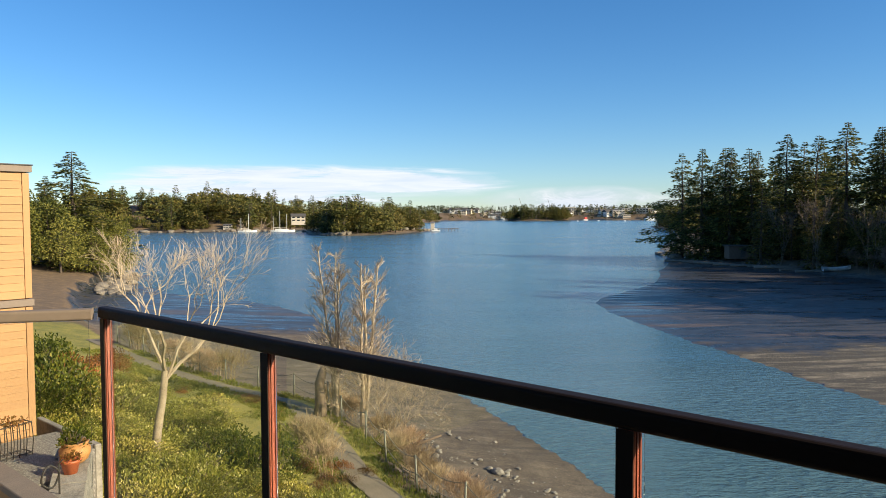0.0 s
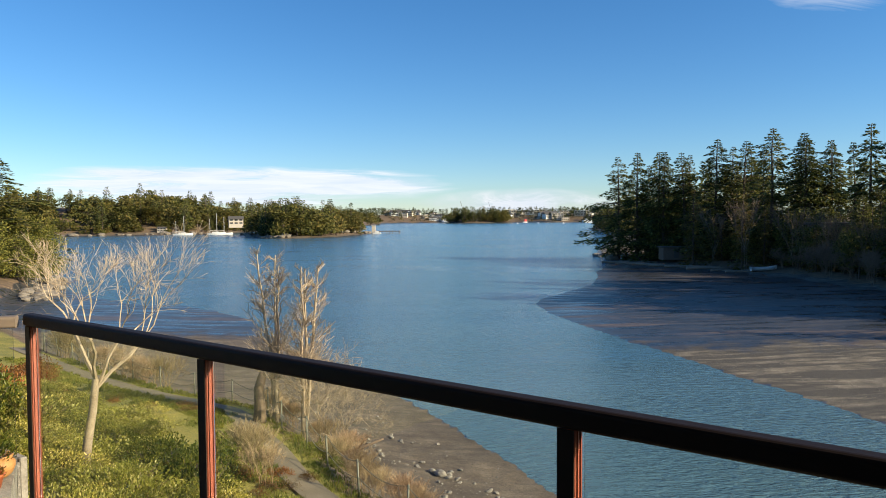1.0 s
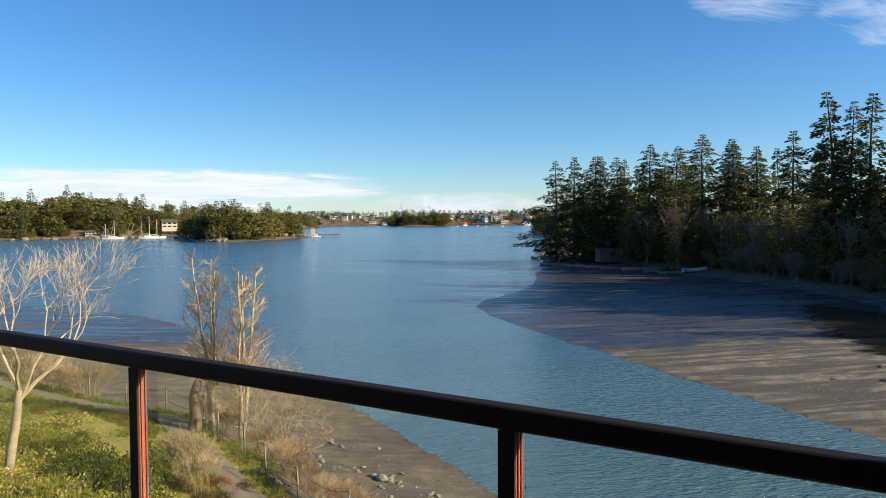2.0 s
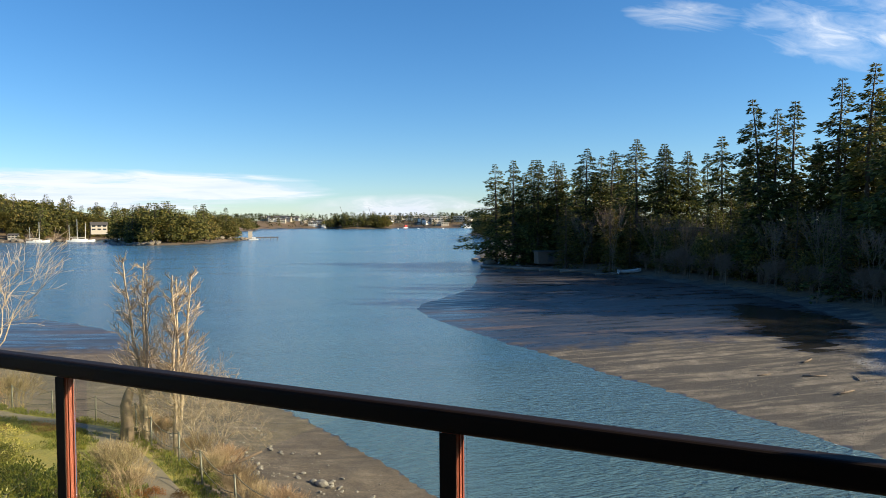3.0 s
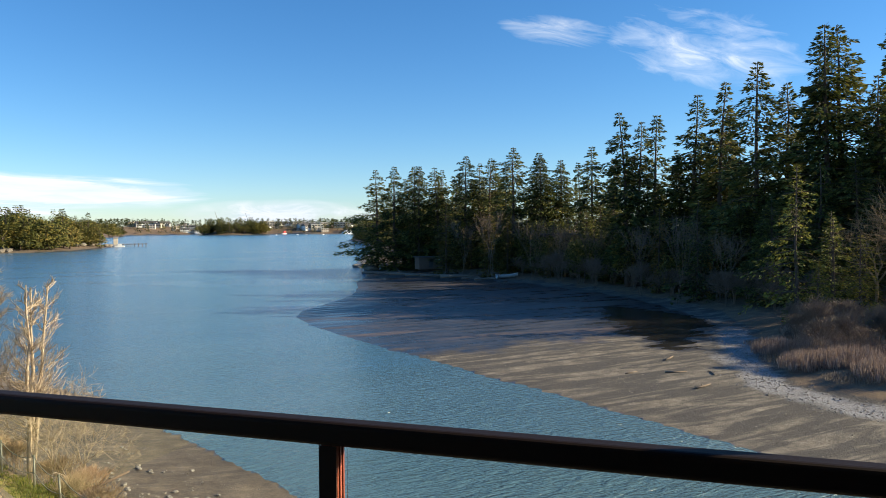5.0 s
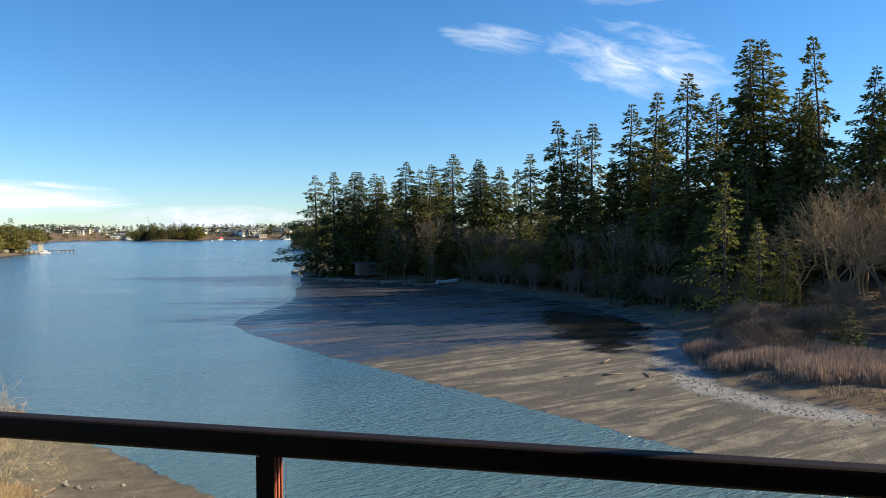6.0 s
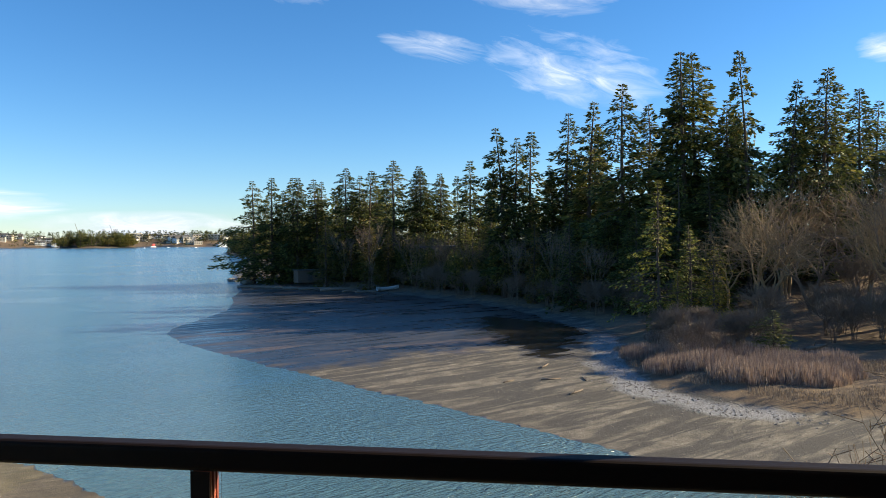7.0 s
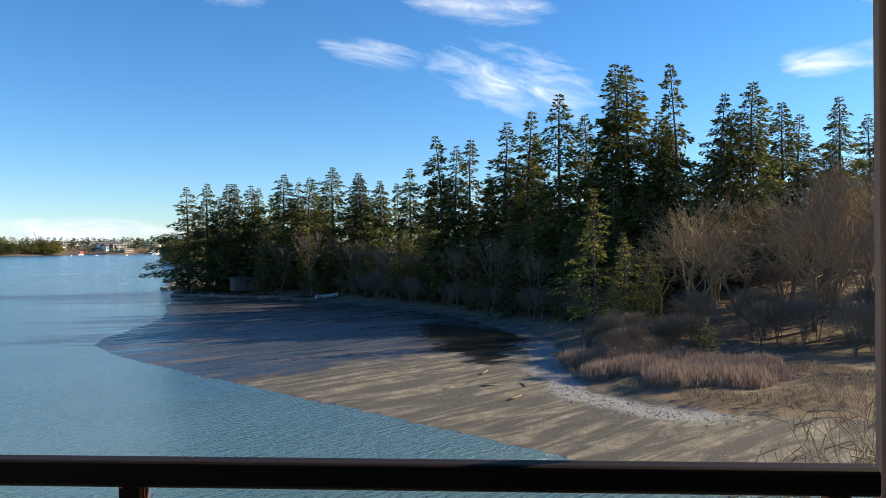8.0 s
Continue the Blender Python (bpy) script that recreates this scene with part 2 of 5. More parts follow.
    brown = ramp(t, both, [(0.38, (0.065, 0.048, 0.032)), (0.5, (0.145, 0.110, 0.072)), (0.62, (0.26, 0.205, 0.14))])
    brown = mix(t, ramp(t, bands, [(0.45, (0, 0, 0)), (0.62, (0.6,) * 3)]), brown, (0.055, 0.042, 0.030))
    sand = mix(t, attr("near"), sand, brown)
    c = mix(t, dry_f, mud, sand)
    c = mix(t, pool_f, c, (0.030, 0.027, 0.023))
    c = mix(t, shell_f, c, white)
    c = mix(t, veg_f, c, floor_)
    c = mix(t, lawn_f, c, turf)
    t.links.new(c, b.inputs["Base Color"])
    # a film of water lies on the low mud in long streaks
    wet = mix(t, bars, ramp(t, n_rill, [(0.40, (0.24,) * 3), (0.52, (0.38,) * 3), (0.64, (0.50,) * 3)]), (0.50, 0.50, 0.50))
    wet = mix(t, pool_f, wet, (0.16, 0.16, 0.16))
    solid = maths(t, "MAXIMUM", maths(t, "MAXIMUM", maths(t, "SUBTRACT", dry_f, pool_f, clamp=True), veg_f), lawn_f)
    t.links.new(mix(t, solid, wet, (0.88, 0.88, 0.88)), b.inputs["Roughness"])
    b.inputs["IOR"].default_value = 1.62
    hgt = maths(t, "ADD", maths(t, "MULTIPLY", n_mid, 0.4), maths(t, "ADD", maths(t, "MULTIPLY", n_fine, 0.4), maths(t, "MULTIPLY", grit, 0.2)))
    bp = bump(t, b, hgt, 0.5, 0.12)
    rough_ = maths(t, "MULTIPLY_ADD", solid, 0.65, 0.10)
    t.links.new(maths(t, "MULTIPLY", rough_, maths(t, "MULTIPLY_ADD", pool_f, -0.85, 1.0)), bp.inputs["Strength"])
    return m


GROUND = ground_material()


def cloud_material(name, sx, sy, low, high, seed, strength=1.0, slant=0.0):
    """Wind-drawn cloud: a broad noise breaks the patch up, a fine drawn-out one frays it."""
    m, t, b = nodes_of(name)
    t.nodes.remove(b)
    c = t.nodes.new("ShaderNodeTexCoord")
    mp = t.nodes.new("ShaderNodeMapping")
    mp.inputs["Scale"].default_value = (sx, sy, 1)
    mp.inputs["Rotation"].default_value = (0, 0, slant)
    mp.inputs["Location"].default_value = (seed, seed * 0.7, 0)
    t.links.new(c.outputs["UV"], mp.inputs[0])
    n = noisy(t, mp.outputs[0], 1.0, 9, 0.62, 0.9)
    broad = noisy(t, mp.outputs[0], 0.45, 2, 0.5, 0.4)
    a = t.nodes.new("ShaderNodeAttribute")
    a.attribute_name = "body"
    both = maths(t, "ADD", maths(t, "MULTIPLY", n, 0.5), maths(t, "MULTIPLY", broad, 0.5))
    f = ramp(t, maths(t, "MULTIPLY", both, maths(t, "POWER", a.outputs["Fac"], 0.5)), [(low, (0, 0, 0)), (0.5 * (low + high), (0.35,) * 3), (high, (0.95,) * 3)])
    # the sheet glows: sunlit white and greyer tones are put in as emission
    em = t.nodes.new("ShaderNodeEmission")
    t.links.new(ramp(t, n, [(0.3, (0.78, 0.82, 0.88)), (0.62, (1.0, 0.96, 0.92))]), em.inputs[0])
    em.inputs[1].default_value = strength
    tr = t.nodes.new("ShaderNodeBsdfTransparent")
    ms = t.nodes.new("ShaderNodeMixShader")
    t.links.new(f, ms.inputs[0])
    t.links.new(tr.outputs[0], ms.inputs[1])
    t.links.new(em.outputs[0], ms.inputs[2])
    t.links.new(ms.outputs[0], t.nodes["Material Output"].inputs[0])
    return m


# ---- mesh helpers ----


class Build:
    """Collects vertices and faces for one mesh."""

    def __init__(self):
        self.v, self.f = [], []

    def strip(self, left, right):
        s = len(self.v)
        self.v += [Vector(p) for q in zip(left, right) for p in q]
        self.f += [(s + 2 * i, s + 2 * i + 1, s + 2 * i + 3, s + 2 * i + 2) for i in range(len(left) - 1)]
        return self

    def tube(self, pts, radii, n=6, cap=True):
        pts = [Vector(p) for p in pts]
        start = len(self.v)
        for i, p in enumerate(pts):
            d = (pts[min(i + 1, len(pts) - 1)] - pts[max(i - 1, 0)])
            d = d.normalized() if d.length > 1e-9 else Vector((0, 0, 1))
            a = d.orthogonal().normalized() if abs(d.z) < 0.999 else Vector((1, 0, 0))
            if i:
                a = (last - d * last.dot(d)).normalized()
            last = a
            e = d.cross(a)
            for k in range(n):
                w = 2 * math.pi * k / n
                self.v.append(p + (a * math.cos(w) + e * math.sin(w)) * radii[i])
        for i in range(len(pts) - 1):
            for k in range(n):
                q = start + i * n
                self.f.append((q + k, q + (k + 1) % n, q + n + (k + 1) % n, q + n + k))
        if cap:
            self.f.append(tuple(start + k for k in reversed(range(n))))
            self.f.append(tuple(start + (len(pts) - 1) * n + k for k in range(n)))
        return self

    def leaf(self, c, along, side, length, width):
        """A pointed leaf or spray, folded a little along its middle."""
        s = len(self.v)
        up = along.cross(side)
        self.v += [c, c + along * length * 0.55 + side * width * 0.5 + up * width * 0.12, c + along * length, c + along * length * 0.5 - side * width * 0.5 + up * width * 0.12]
        self.f += [(s, s + 1, s + 2), (s, s + 2, s + 3)]

    def box(self, lo, hi, m=None, bevel=0.0):
        """A box with chamfered upright and level edges when bevel is given."""
        s = len(self.v)
        (x0, y0, z0), (x1, y1, z1) = lo, hi
        b = bevel
        if b <= 0:
            vs = [(x, y, z) for z in (z0, z1) for y in (y0, y1) for x in (x0, x1)]
            fs = [(0, 2, 3, 1), (4, 5, 7, 6), (0, 1, 5, 4), (2, 6, 7, 3), (0, 4, 6, 2), (1, 3, 7, 5)]
        else:
            def ring(ix, z):
                return [(x0 + ix + b, y0 + ix, z), (x1 - ix - b, y0 + ix, z), (x1 - ix, y0 + ix + b, z), (x1 - ix, y1 - ix - b, z),
                        (x1 - ix - b, y1 - ix, z), (x0 + ix + b, y1 - ix, z), (x0 + ix, y1 - ix - b, z), (x0 + ix, y0 + ix + b, z)]
            vs = ring(b, z0) + ring(0, z0 + b) + ring(0, z1 - b) + ring(b, z1)
            fs = [tuple(reversed(range(8))), tuple(range(24, 32))]
            fs += [(r * 8 + k, r * 8 + (k + 1) % 8, r * 8 + 8 + (k + 1) % 8, r * 8 + 8 + k) for r in range(3) for k in range(8)]
        self.v += [(m @ Vector(p)) if m is not None else Vector(p) for p in vs]
        self.f += [tuple(s + i for i in f) for f in fs]
        return self

    def lathe(self, profile, n=20, centre=(0, 0, 0)):
        s = len(self.v)
        for r, z in profile:
            for k in range(n):
                w = 2 * math.pi * k / n
                self.v.append(Vector((centre[0] + r * math.cos(w), centre[1] + r * math.sin(w), centre[2] + z)))
        for i in range(len(profile) - 1):
            for k in range(n):
                self.f.append((s + i * n + k, s + i * n + (k + 1) % n, s + (i + 1) * n + (k + 1) % n, s + (i + 1) * n + k))
        self.f.append(tuple(s + k for k in reversed(range(n))))
        self.f.append(tuple(s + (len(profile) - 1) * n + k for k in range(n)))
        return self

    def mesh(self, name, material, smooth=False):
        me = bpy.data.meshes.new(name)
        me.from_pydata([tuple(p) for p in self.v], [], self.f)
        me.materials.append(material)
        if smooth:
            me.polygons.foreach_set("use_smooth", [True] * len(me.polygons))
        me.update()
        return me


def part(name, build, material, parent, label="", smooth=False):
    me = build if isinstance(build, bpy.types.Mesh) else build.mesh(name, material, smooth)
    ob = new(name, me)
    ob.parent = parent
    return tagged(ob, label)


def thing(name, label, category, group="", kind="", m=None):
    ob = new(name)
    ob.empty_display_size = 0.2
    if m is not None:
        ob.matrix_world = m
    return tagged(ob, label, category, group, kind)


def solid(name, build, material, label, category, group="", kind="", smooth=False):
    return tagged(new(name, build.mesh(name, material, smooth)), label, category, group, kind)


def scaled(x, y, z, rz=0.0, s=1.0, sz=None):
    return pose(x, y, z, 0, 0, rz) @ Matrix.Diagonal((s, s, s if sz is None else sz, 1))

# ---- plan of the shores: x to the right, y ahead, the water at z = 0 ----
NEAR_SHORE = [(16, -60), (14, -10), (12, 8), (9, 18), (6, 25.5), (5, 28.9), (3.1, 34.1), (0.5, 41), (-1.7, 47.2), (-6, 54), (-10.2, 61.3), (-12.8, 71.9),
              (-19.6, 81.3), (-24, 86), (-30, 88), (-39, 98), (-48.6, 110.8), (-50, 122), (-62, 140), (-95, 150), (-140, 160), (-300, 150), (-300, -60)]
NEAR_BANK = [(12, -60), (9, 2), (4, 12), (1.2, 17.3), (-0.3, 19.9), (-1.2, 21.2), (-2.2, 23.75), (-3.1, 26.1), (-3.9, 27.3), (-5, 30.3), (-7.4, 32.2), (-10.5, 34.6), (-14.7, 38.6),
             (-22, 47), (-33, 62), (-44, 83), (-51, 104), (-55, 117), (-66, 134), (-95, 144), (-140, 152), (-300, 145), (-300, -60)]
RIGHT_SHORE = [(60, -60), (45, -10), (34, 6), (30.6, 12.7), (27.8, 17.3), (25.4, 22.4), (25.0, 25.5), (24.5, 28.5), (24.1, 31), (23.4, 36), (22.3, 41.5), (21.3, 47), (20.4, 52), (19.1, 59), (17.8, 67),
               (17.2, 75), (17.5, 81.7), (19.5, 87.5), (25.4, 96), (31.7, 106.5), (35.5, 117), (38.4, 127.5), (46, 146), (54, 168), (62, 205), (85, 270), (115, 350), (123, 393), (140, 430), (165, 560),
               (192, 664), (260, 720), (700, 900), (2500, 900), (2500, -60)]
RIGHT_BANK = [(70, -60), (52, 0), (44, 12), (40.5, 18), (37.5, 22.4), (36.2, 26.2), (36.9, 31.1), (42.1, 38.4), (53, 49.3), (60, 61), (65, 78), (67, 100), (66, 121), (63.5, 140), (61.5, 157),
              (59, 172), (66, 208), (89, 272), (118, 352), (127, 393), (144, 428), (170, 560), (196, 660), (262, 714), (700, 895), (2500, 895), (2500, -60)]
POOL = [(54, 74), (57, 66), (54.5, 55), (47, 47.5), (40.4, 42.6), (37.4, 45.2), (41.5, 54), (48, 65)]  # standing water in the cove
RIGHT_HILL = [(70, -60), (68, 0), (66, 22), (64, 38), (63, 50), (66, 62), (71, 80), (74, 100), (73, 121), (70, 140), (67, 158), (63, 174), (70, 208), (93, 274), (122, 354),
              (131, 393), (149, 428), (176, 560), (202, 656), (266, 708), (700, 890), (2500, 890), (2500, -60)]
ISLAND = [(-92, 462), (-76, 420), (-56, 380), (-40, 383), (-25, 402), (-10, 470), (-6, 500), (-20, 540), (-60, 560), (-95, 520)]
LEFT_SHORE = [(-900, 300), (-420, 370), (-260, 440), (-165, 477), (-132, 490), (-110, 503), (-103, 620), (-70, 800), (-10, 1200), (0, 1650), (145, 1760), (270, 1700), (356, 1640), (700, 1500),
              (1200, 2600), (-900, 2600)]
FAR_ISLE = [(128, 1500), (180, 1470), (255, 1480), (285, 1520), (240, 1580), (150, 1580)]


def away(px, py, poly):
    """Distance from a polygon's outline, positive inside."""
    a = np.array(poly, float)
    b = np.roll(a, -1, axis=0)
    d = b - a
    qx, qy = px[:, None] - a[:, 0], py[:, None] - a[:, 1]
    s = np.minimum(np.maximum((qx * d[:, 0] + qy * d[:, 1]) / (d ** 2).sum(1), 0), 1)
    best = np.sqrt(((qx - s * d[:, 0]) ** 2 + (qy - s * d[:, 1]) ** 2).min(1))
    rise = np.where(d[:, 1] == 0, 1e-9, d[:, 1])
    cross = ((a[:, 1] > py[:, None]) != (b[:, 1] > py[:, None])) & (qx < d[:, 0] * qy / rise)
    return np.where(cross.sum(1) % 2 == 1, best, -best)


def smooth(a, b, v):
    s = np.clip((v - a) / (b - a), 0, 1)
    return s * s * (3 - 2 * s)


def relief(px, py):
    return (np.sin(px * 0.9 + 1.3 * np.sin(py * 0.35)) * np.sin(py * 0.8 + 1.1 * np.sin(px * 0.45)) + 0.6 * np.sin(px * 2.3 + py * 1.1) * np.sin(py * 2.7 - px * 0.7))


def survey(px, py):
    """Ground height and the kinds of cover at places of the plan."""
    wob = 0.5 * relief(px * 0.8, py * 0.8) * np.clip(np.hypot(px, py) / 60, 0.15, 2.0)
    dn, dbn = away(px, py, NEAR_SHORE), away(px, py, NEAR_BANK)
    dr, dbr, dh = away(px, py, RIGHT_SHORE), away(px, py, RIGHT_BANK), away(px, py, RIGHT_HILL)
    di, dl, df = away(px, py, ISLAND), away(px, py, LEFT_SHORE), away(px, py, FAR_ISLE)
    z = np.maximum.reduce([dn, dr, di, dl, df])
    z = np.maximum(0.06 * z, -1.6)
    # near side: beach, bank, slope up to the houses
    beach = 1.25 * (np.maximum(dn, 0) / (np.maximum(dn, 0) + np.maximum(-dbn, 0) + 1e-3)) ** 1.4 + 0.03 * relief(px * 1.3, py * 1.3)
    bank = 1.25 + 0.75 * smooth(-1.6, 0.2, dbn) + np.minimum(0.155 * np.maximum(dbn, 0), 3.0) + 0.06 * relief(px, py) * smooth(1.5, 5, dbn)
    zn = np.where(dbn > -1.6, np.maximum(bank - 1.25 + np.minimum(beach, 1.25), 0.05), beach)
    z = np.where(dn > 0, np.maximum(zn, 0.012 * np.minimum(dn, 2)), z)
    # right side: mud, beach crest, meadow, wooded hill
    mud = 0.42 * np.maximum(dr, 0) / (np.maximum(dr, 0) + np.maximum(-dbr, 0) + 1e-3) + 0.025 * relief(px * 0.5, py * 0.9)
    up = 0.42 + 0.7 * smooth(-0.5, 4.0, dbr) + 0.05 * relief(px, py) + np.minimum(0.15 * np.maximum(dh, 0), 9.0)
    z = np.where(dr > 0, np.where(dbr > -0.5, up, np.maximum(mud, 0.01 * np.minimum(dr, 2))), z)
    for d, top, rate in ((di, 3.0, 0.16), (dl, 20.0, 0.2), (df, 6.0, 0.3)):
        z = np.where(d > 0, np.minimum(rate * d, top) + 0.02, z)
    veg = np.maximum.reduce([smooth(-1.4, 0.4, dbn + wob * 0.6), smooth(-0.6, 1.4, dbr + wob), smooth(3, 8, di), smooth(3, 9, dl), smooth(3, 8, df)])
    lawn = smooth(0.0, 0.6, dbn) * smooth(62, 44, py)
    near_dry = smooth(-4, -0.5, dn) * smooth(75, 48, py) * (dn > 0)
    right_dry = np.maximum(smooth(64, 41, py + 4 * wob) * smooth(-0.6, 0.3, dr), smooth(-4, -1.5, dbr + wob)) * (dr > 0)
    shell = 0.75 * smooth(-4.5, -1.5, dbr + 1.3 * wob) * smooth(0.8, -0.8, dbr + 0.5 * wob) * smooth(58, 46, py) * smooth(19, 23, py) * (dr > 0)
    pool = 0.9 * smooth(-2.5, 3.0, away(px, py, POOL) + 1.2 * wob)
    dry = np.maximum.reduce([near_dry, right_dry, smooth(0, 3, di), smooth(0, 4, dl), smooth(0, 3, df)])
    return z, veg, dry, shell, lawn, pool, smooth(14, 9, px)


def ground_z(x, y):
    return float(survey(np.array([float(x)]), np.array([float(y)]))[0][0])


def build_ground():
    angles = np.concatenate([np.arange(-46, 84, 0.3), np.arange(84, 314, 4.0)])
    radii = 5.0 * (4700 / 5.0) ** (np.arange(300) / 299.0)
    a, r = np.meshgrid(np.radians(angles), radii)
    px, py = (r * np.sin(a)).ravel(), (r * np.cos(a)).ravel()
    z, veg, dry, shell, lawn, pool, near = survey(px, py)
    n, k = len(angles), len(radii)
    i = np.arange(k - 1)[:, None] * n + np.arange(n)[None, :]
    j = np.arange(k - 1)[:, None] * n + (np.arange(n)[None, :] + 1) % n
    quads = np.stack([i, i + n, j + n, j], -1).reshape(-1, 4)
    centre = len(px)
    fan = [(int(q), int((q + 1) % n), centre) for q in range(n)]
    verts = np.c_[px, py, z].tolist() + [[0.0, 0.0, float(z[:n].mean())]]
    me = bpy.data.meshes.new("ground")
    me.from_pydata(verts, [], quads.tolist() + fan)
    me.polygons.foreach_set("use_smooth", [True] * len(me.polygons))
    for name, val in (("veg", veg), ("dry", dry), ("shell", shell), ("lawn", lawn), ("pool", pool), ("near", near)):
        at = me.attributes.new(name, "FLOAT", "POINT")
        at.data.foreach_set("value", np.append(val, val[0]).astype(np.float32))
    me.materials.append(GROUND)
    return tagged(new("ground", me), "tidal mudflats, gravel beach, grassy bank and wooded shores", "ground", kind="structure")


build_ground()
wb = Build()
ring = [(4600 * math.sin(2 * math.pi * q / 64), 4600 * math.cos(2 * math.pi * q / 64), 0.0) for q in range(64)]
wb.v, wb.f = [Vector(p) for p in reversed(ring)], [tuple(range(64))]
solid("water", wb, WATER, "blue rippled tidal water of a sheltered inlet", "water", kind="structure")

# ---- clouds, far off ----


def cloud(name, az0, az1, el0, el1, material, label, tilt=0.0):
    """A patch of a wide dome, thicker towards its middle; it sinks by tilt degrees from its first end to its last."""
    n, k, r = 40, 16, 4300.0
    b = Build()
    uv, body = [], []
    for j in range(k + 1):
        for i in range(n + 1):
            u, w = i / n, j / k
            az, el = radians(az0 + (az1 - az0) * u), radians(el0 + (el1 - el0) * w + tilt * (0.5 - u))
            b.v.append(Vector((r * math.sin(az) * math.cos(el), r * math.cos(az) * math.cos(el), EYE + r * math.sin(el))))
            uv.append(((az1 - az0) * u, (el1 - el0) * w))
            body.append(max(0.0, 1 - max(abs(2 * u - 1) ** 2.5, 0) - abs(2 * w - 1) ** 2.0))
    for j in range(k):
        for i in range(n):
            q = j * (n + 1) + i
            b.f.append((q, q + 1, q + n + 2, q + n + 1))
    me = b.mesh(name, material, True)
    lay = me.uv_layers.new(name="UVMap")
    for lp in me.loops:
        lay.data[lp.index].uv = uv[lp.vertex_index]
    at = me.attributes.new("body", "FLOAT", "POINT")
    at.data.foreach_set("value", body)
    ob = tagged(new(name, me), label, "cloud", kind="structure")
    ob.visible_shadow = False
    return ob


cloud("cloud", -28, 8, 0.6, 4.6, cloud_material("cloud_bank", 0.13, 1.5, 0.27, 0.43, 3.0, 0.58), "long low white cloud bank over the horizon")
cloud("cloud", 1, 21, -0.3, 2.6, cloud_material("cloud_haze", 0.22, 0.9, 0.26, 0.52, 8.0, 0.54), "pale pinkish cloud low over the far shore")
cloud("cloud", 34.5, 53, 9.4, 17.4, cloud_material("cloud_wisps", 0.22, 0.80, 0.35, 0.62, 5.0, 0.62, 0.3), "bright ragged wisp of high cloud", 4.6)
cloud("cloud", 27, 39, 13.4, 16.6, cloud_material("cloud_streak", 0.14, 0.95, 0.35, 0.62, 11.0, 0.56, 0.15), "thin white streak of cloud", 2.2)
cloud("cloud", 62, 73, 11.2, 14.6, cloud_material("cloud_puff", 0.2, 0.7, 0.36, 0.60, 17.0, 0.58), "small white cloud over the wood")
cloud("cloud", 66.5, 76, 15.0, 21.0, cloud_material("cloud_tuft", 0.2, 0.6, 0.36, 0.60, 29.0, 0.58), "small white tuft of cloud high over the wood")
cloud("cloud", 13, 27, 17.0, 21.0, cloud_material("cloud_veil", 0.14, 0.6, 0.38, 0.64, 23.0, 0.54, 0.1), "faint high streak of cloud", 1.6)
cloud("cloud", 32, 49, 16.6, 20.6, cloud_material("cloud_feather", 0.16, 0.8, 0.37, 0.64, 37.0, 0.52, 0.2), "faint feathery high cloud", 1.8)

# ---- the balcony: rails along (0.756, -0.654), deck, wall and soffit behind ----
U, V = Vector((0.756, -0.654, 0)), Vector((0.654, 0.756, 0))
TURN_DEG = math.degrees(math.atan2(U.y, U.x))
CORNER = Vector((-1.47, 3.08, 0))
RAIL_Z = 9.615  # top of the rail
DECK_Z = 8.53


RAIL_TURN = -41.65


def along(s, v=0.0, z=0.0):
    """A place s metres along the rail from its corner, v metres outward."""
    p = CORNER + U * s + V * v
    return pose(p.x, p.y, z, 0, 0, TURN_DEG)


def rounded_bar(length, w, h, r=0.012):
    """A level bar along x with softly rounded edges, its top at z = 0."""
    b = Build()
    prof = []
    for cx, cz, a0 in ((w / 2 - r, -r, 0), (-w / 2 + r, -r, 90), (-w / 2 + r, -h + r, 180), (w / 2 - r, -h + r, 270)):
        for q in range(5):
            a = radians(a0 + 90 * q / 4)
            prof.append((cx + r * math.cos(a), cz + r * math.sin(a)))
    n = len(prof)
    for x in (0, length):
        b.v += [Vector((x, py, pz)) for py, pz in prof]
    b.f = [(i, n + i, n + (i + 1) % n, (i + 1) % n) for i in range(n)] + [tuple(range(n)), tuple(n + i for i in reversed(range(n)))]
    return b


RAIL_LEN = 3.845
railing = thing("balcony_railing", "dark brown metal balcony railing with clear glass panels", "railing", m=pose(CORNER.x + 0.008, CORNER.y + 0.010, 0, 0, 0, RAIL_TURN))
rail = part("handrail", rounded_bar(RAIL_LEN, 0.050, 0.050, 0.012), RAIL_PAINT, railing, "dark brown painted metal handrail")
rail.location = (-0.03, 0, RAIL_Z)
POSTS = (0.0, 1.205, 2.467, 3.75)
post_mesh = Build()
post_mesh.box((-0.019, -0.019, DECK_Z), (0.019, 0.019, RAIL_Z - 0.046), bevel=0.004)
post_mesh.box((0.0192, -0.010, DECK_Z), (0.0222, -0.004, RAIL_Z - 0.05))
post_mesh.box((0.0192, 0.004, DECK_Z), (0.0222, 0.010, RAIL_Z - 0.05))
post_me = post_mesh.mesh("post", POST_PAINT)
# a dark sheet on each post stands in for its shaded front
shade_me = Build().box((-0.0195, -0.0225, DECK_Z), (0.0185, -0.0192, RAIL_Z - 0.05)).mesh("face_plate", RAIL_PAINT)
plate_me = Build().box((-0.05, -0.045, 0), (0.05, 0.045, 0.008), bevel=0.003).mesh("base_plate", POST_PAINT)
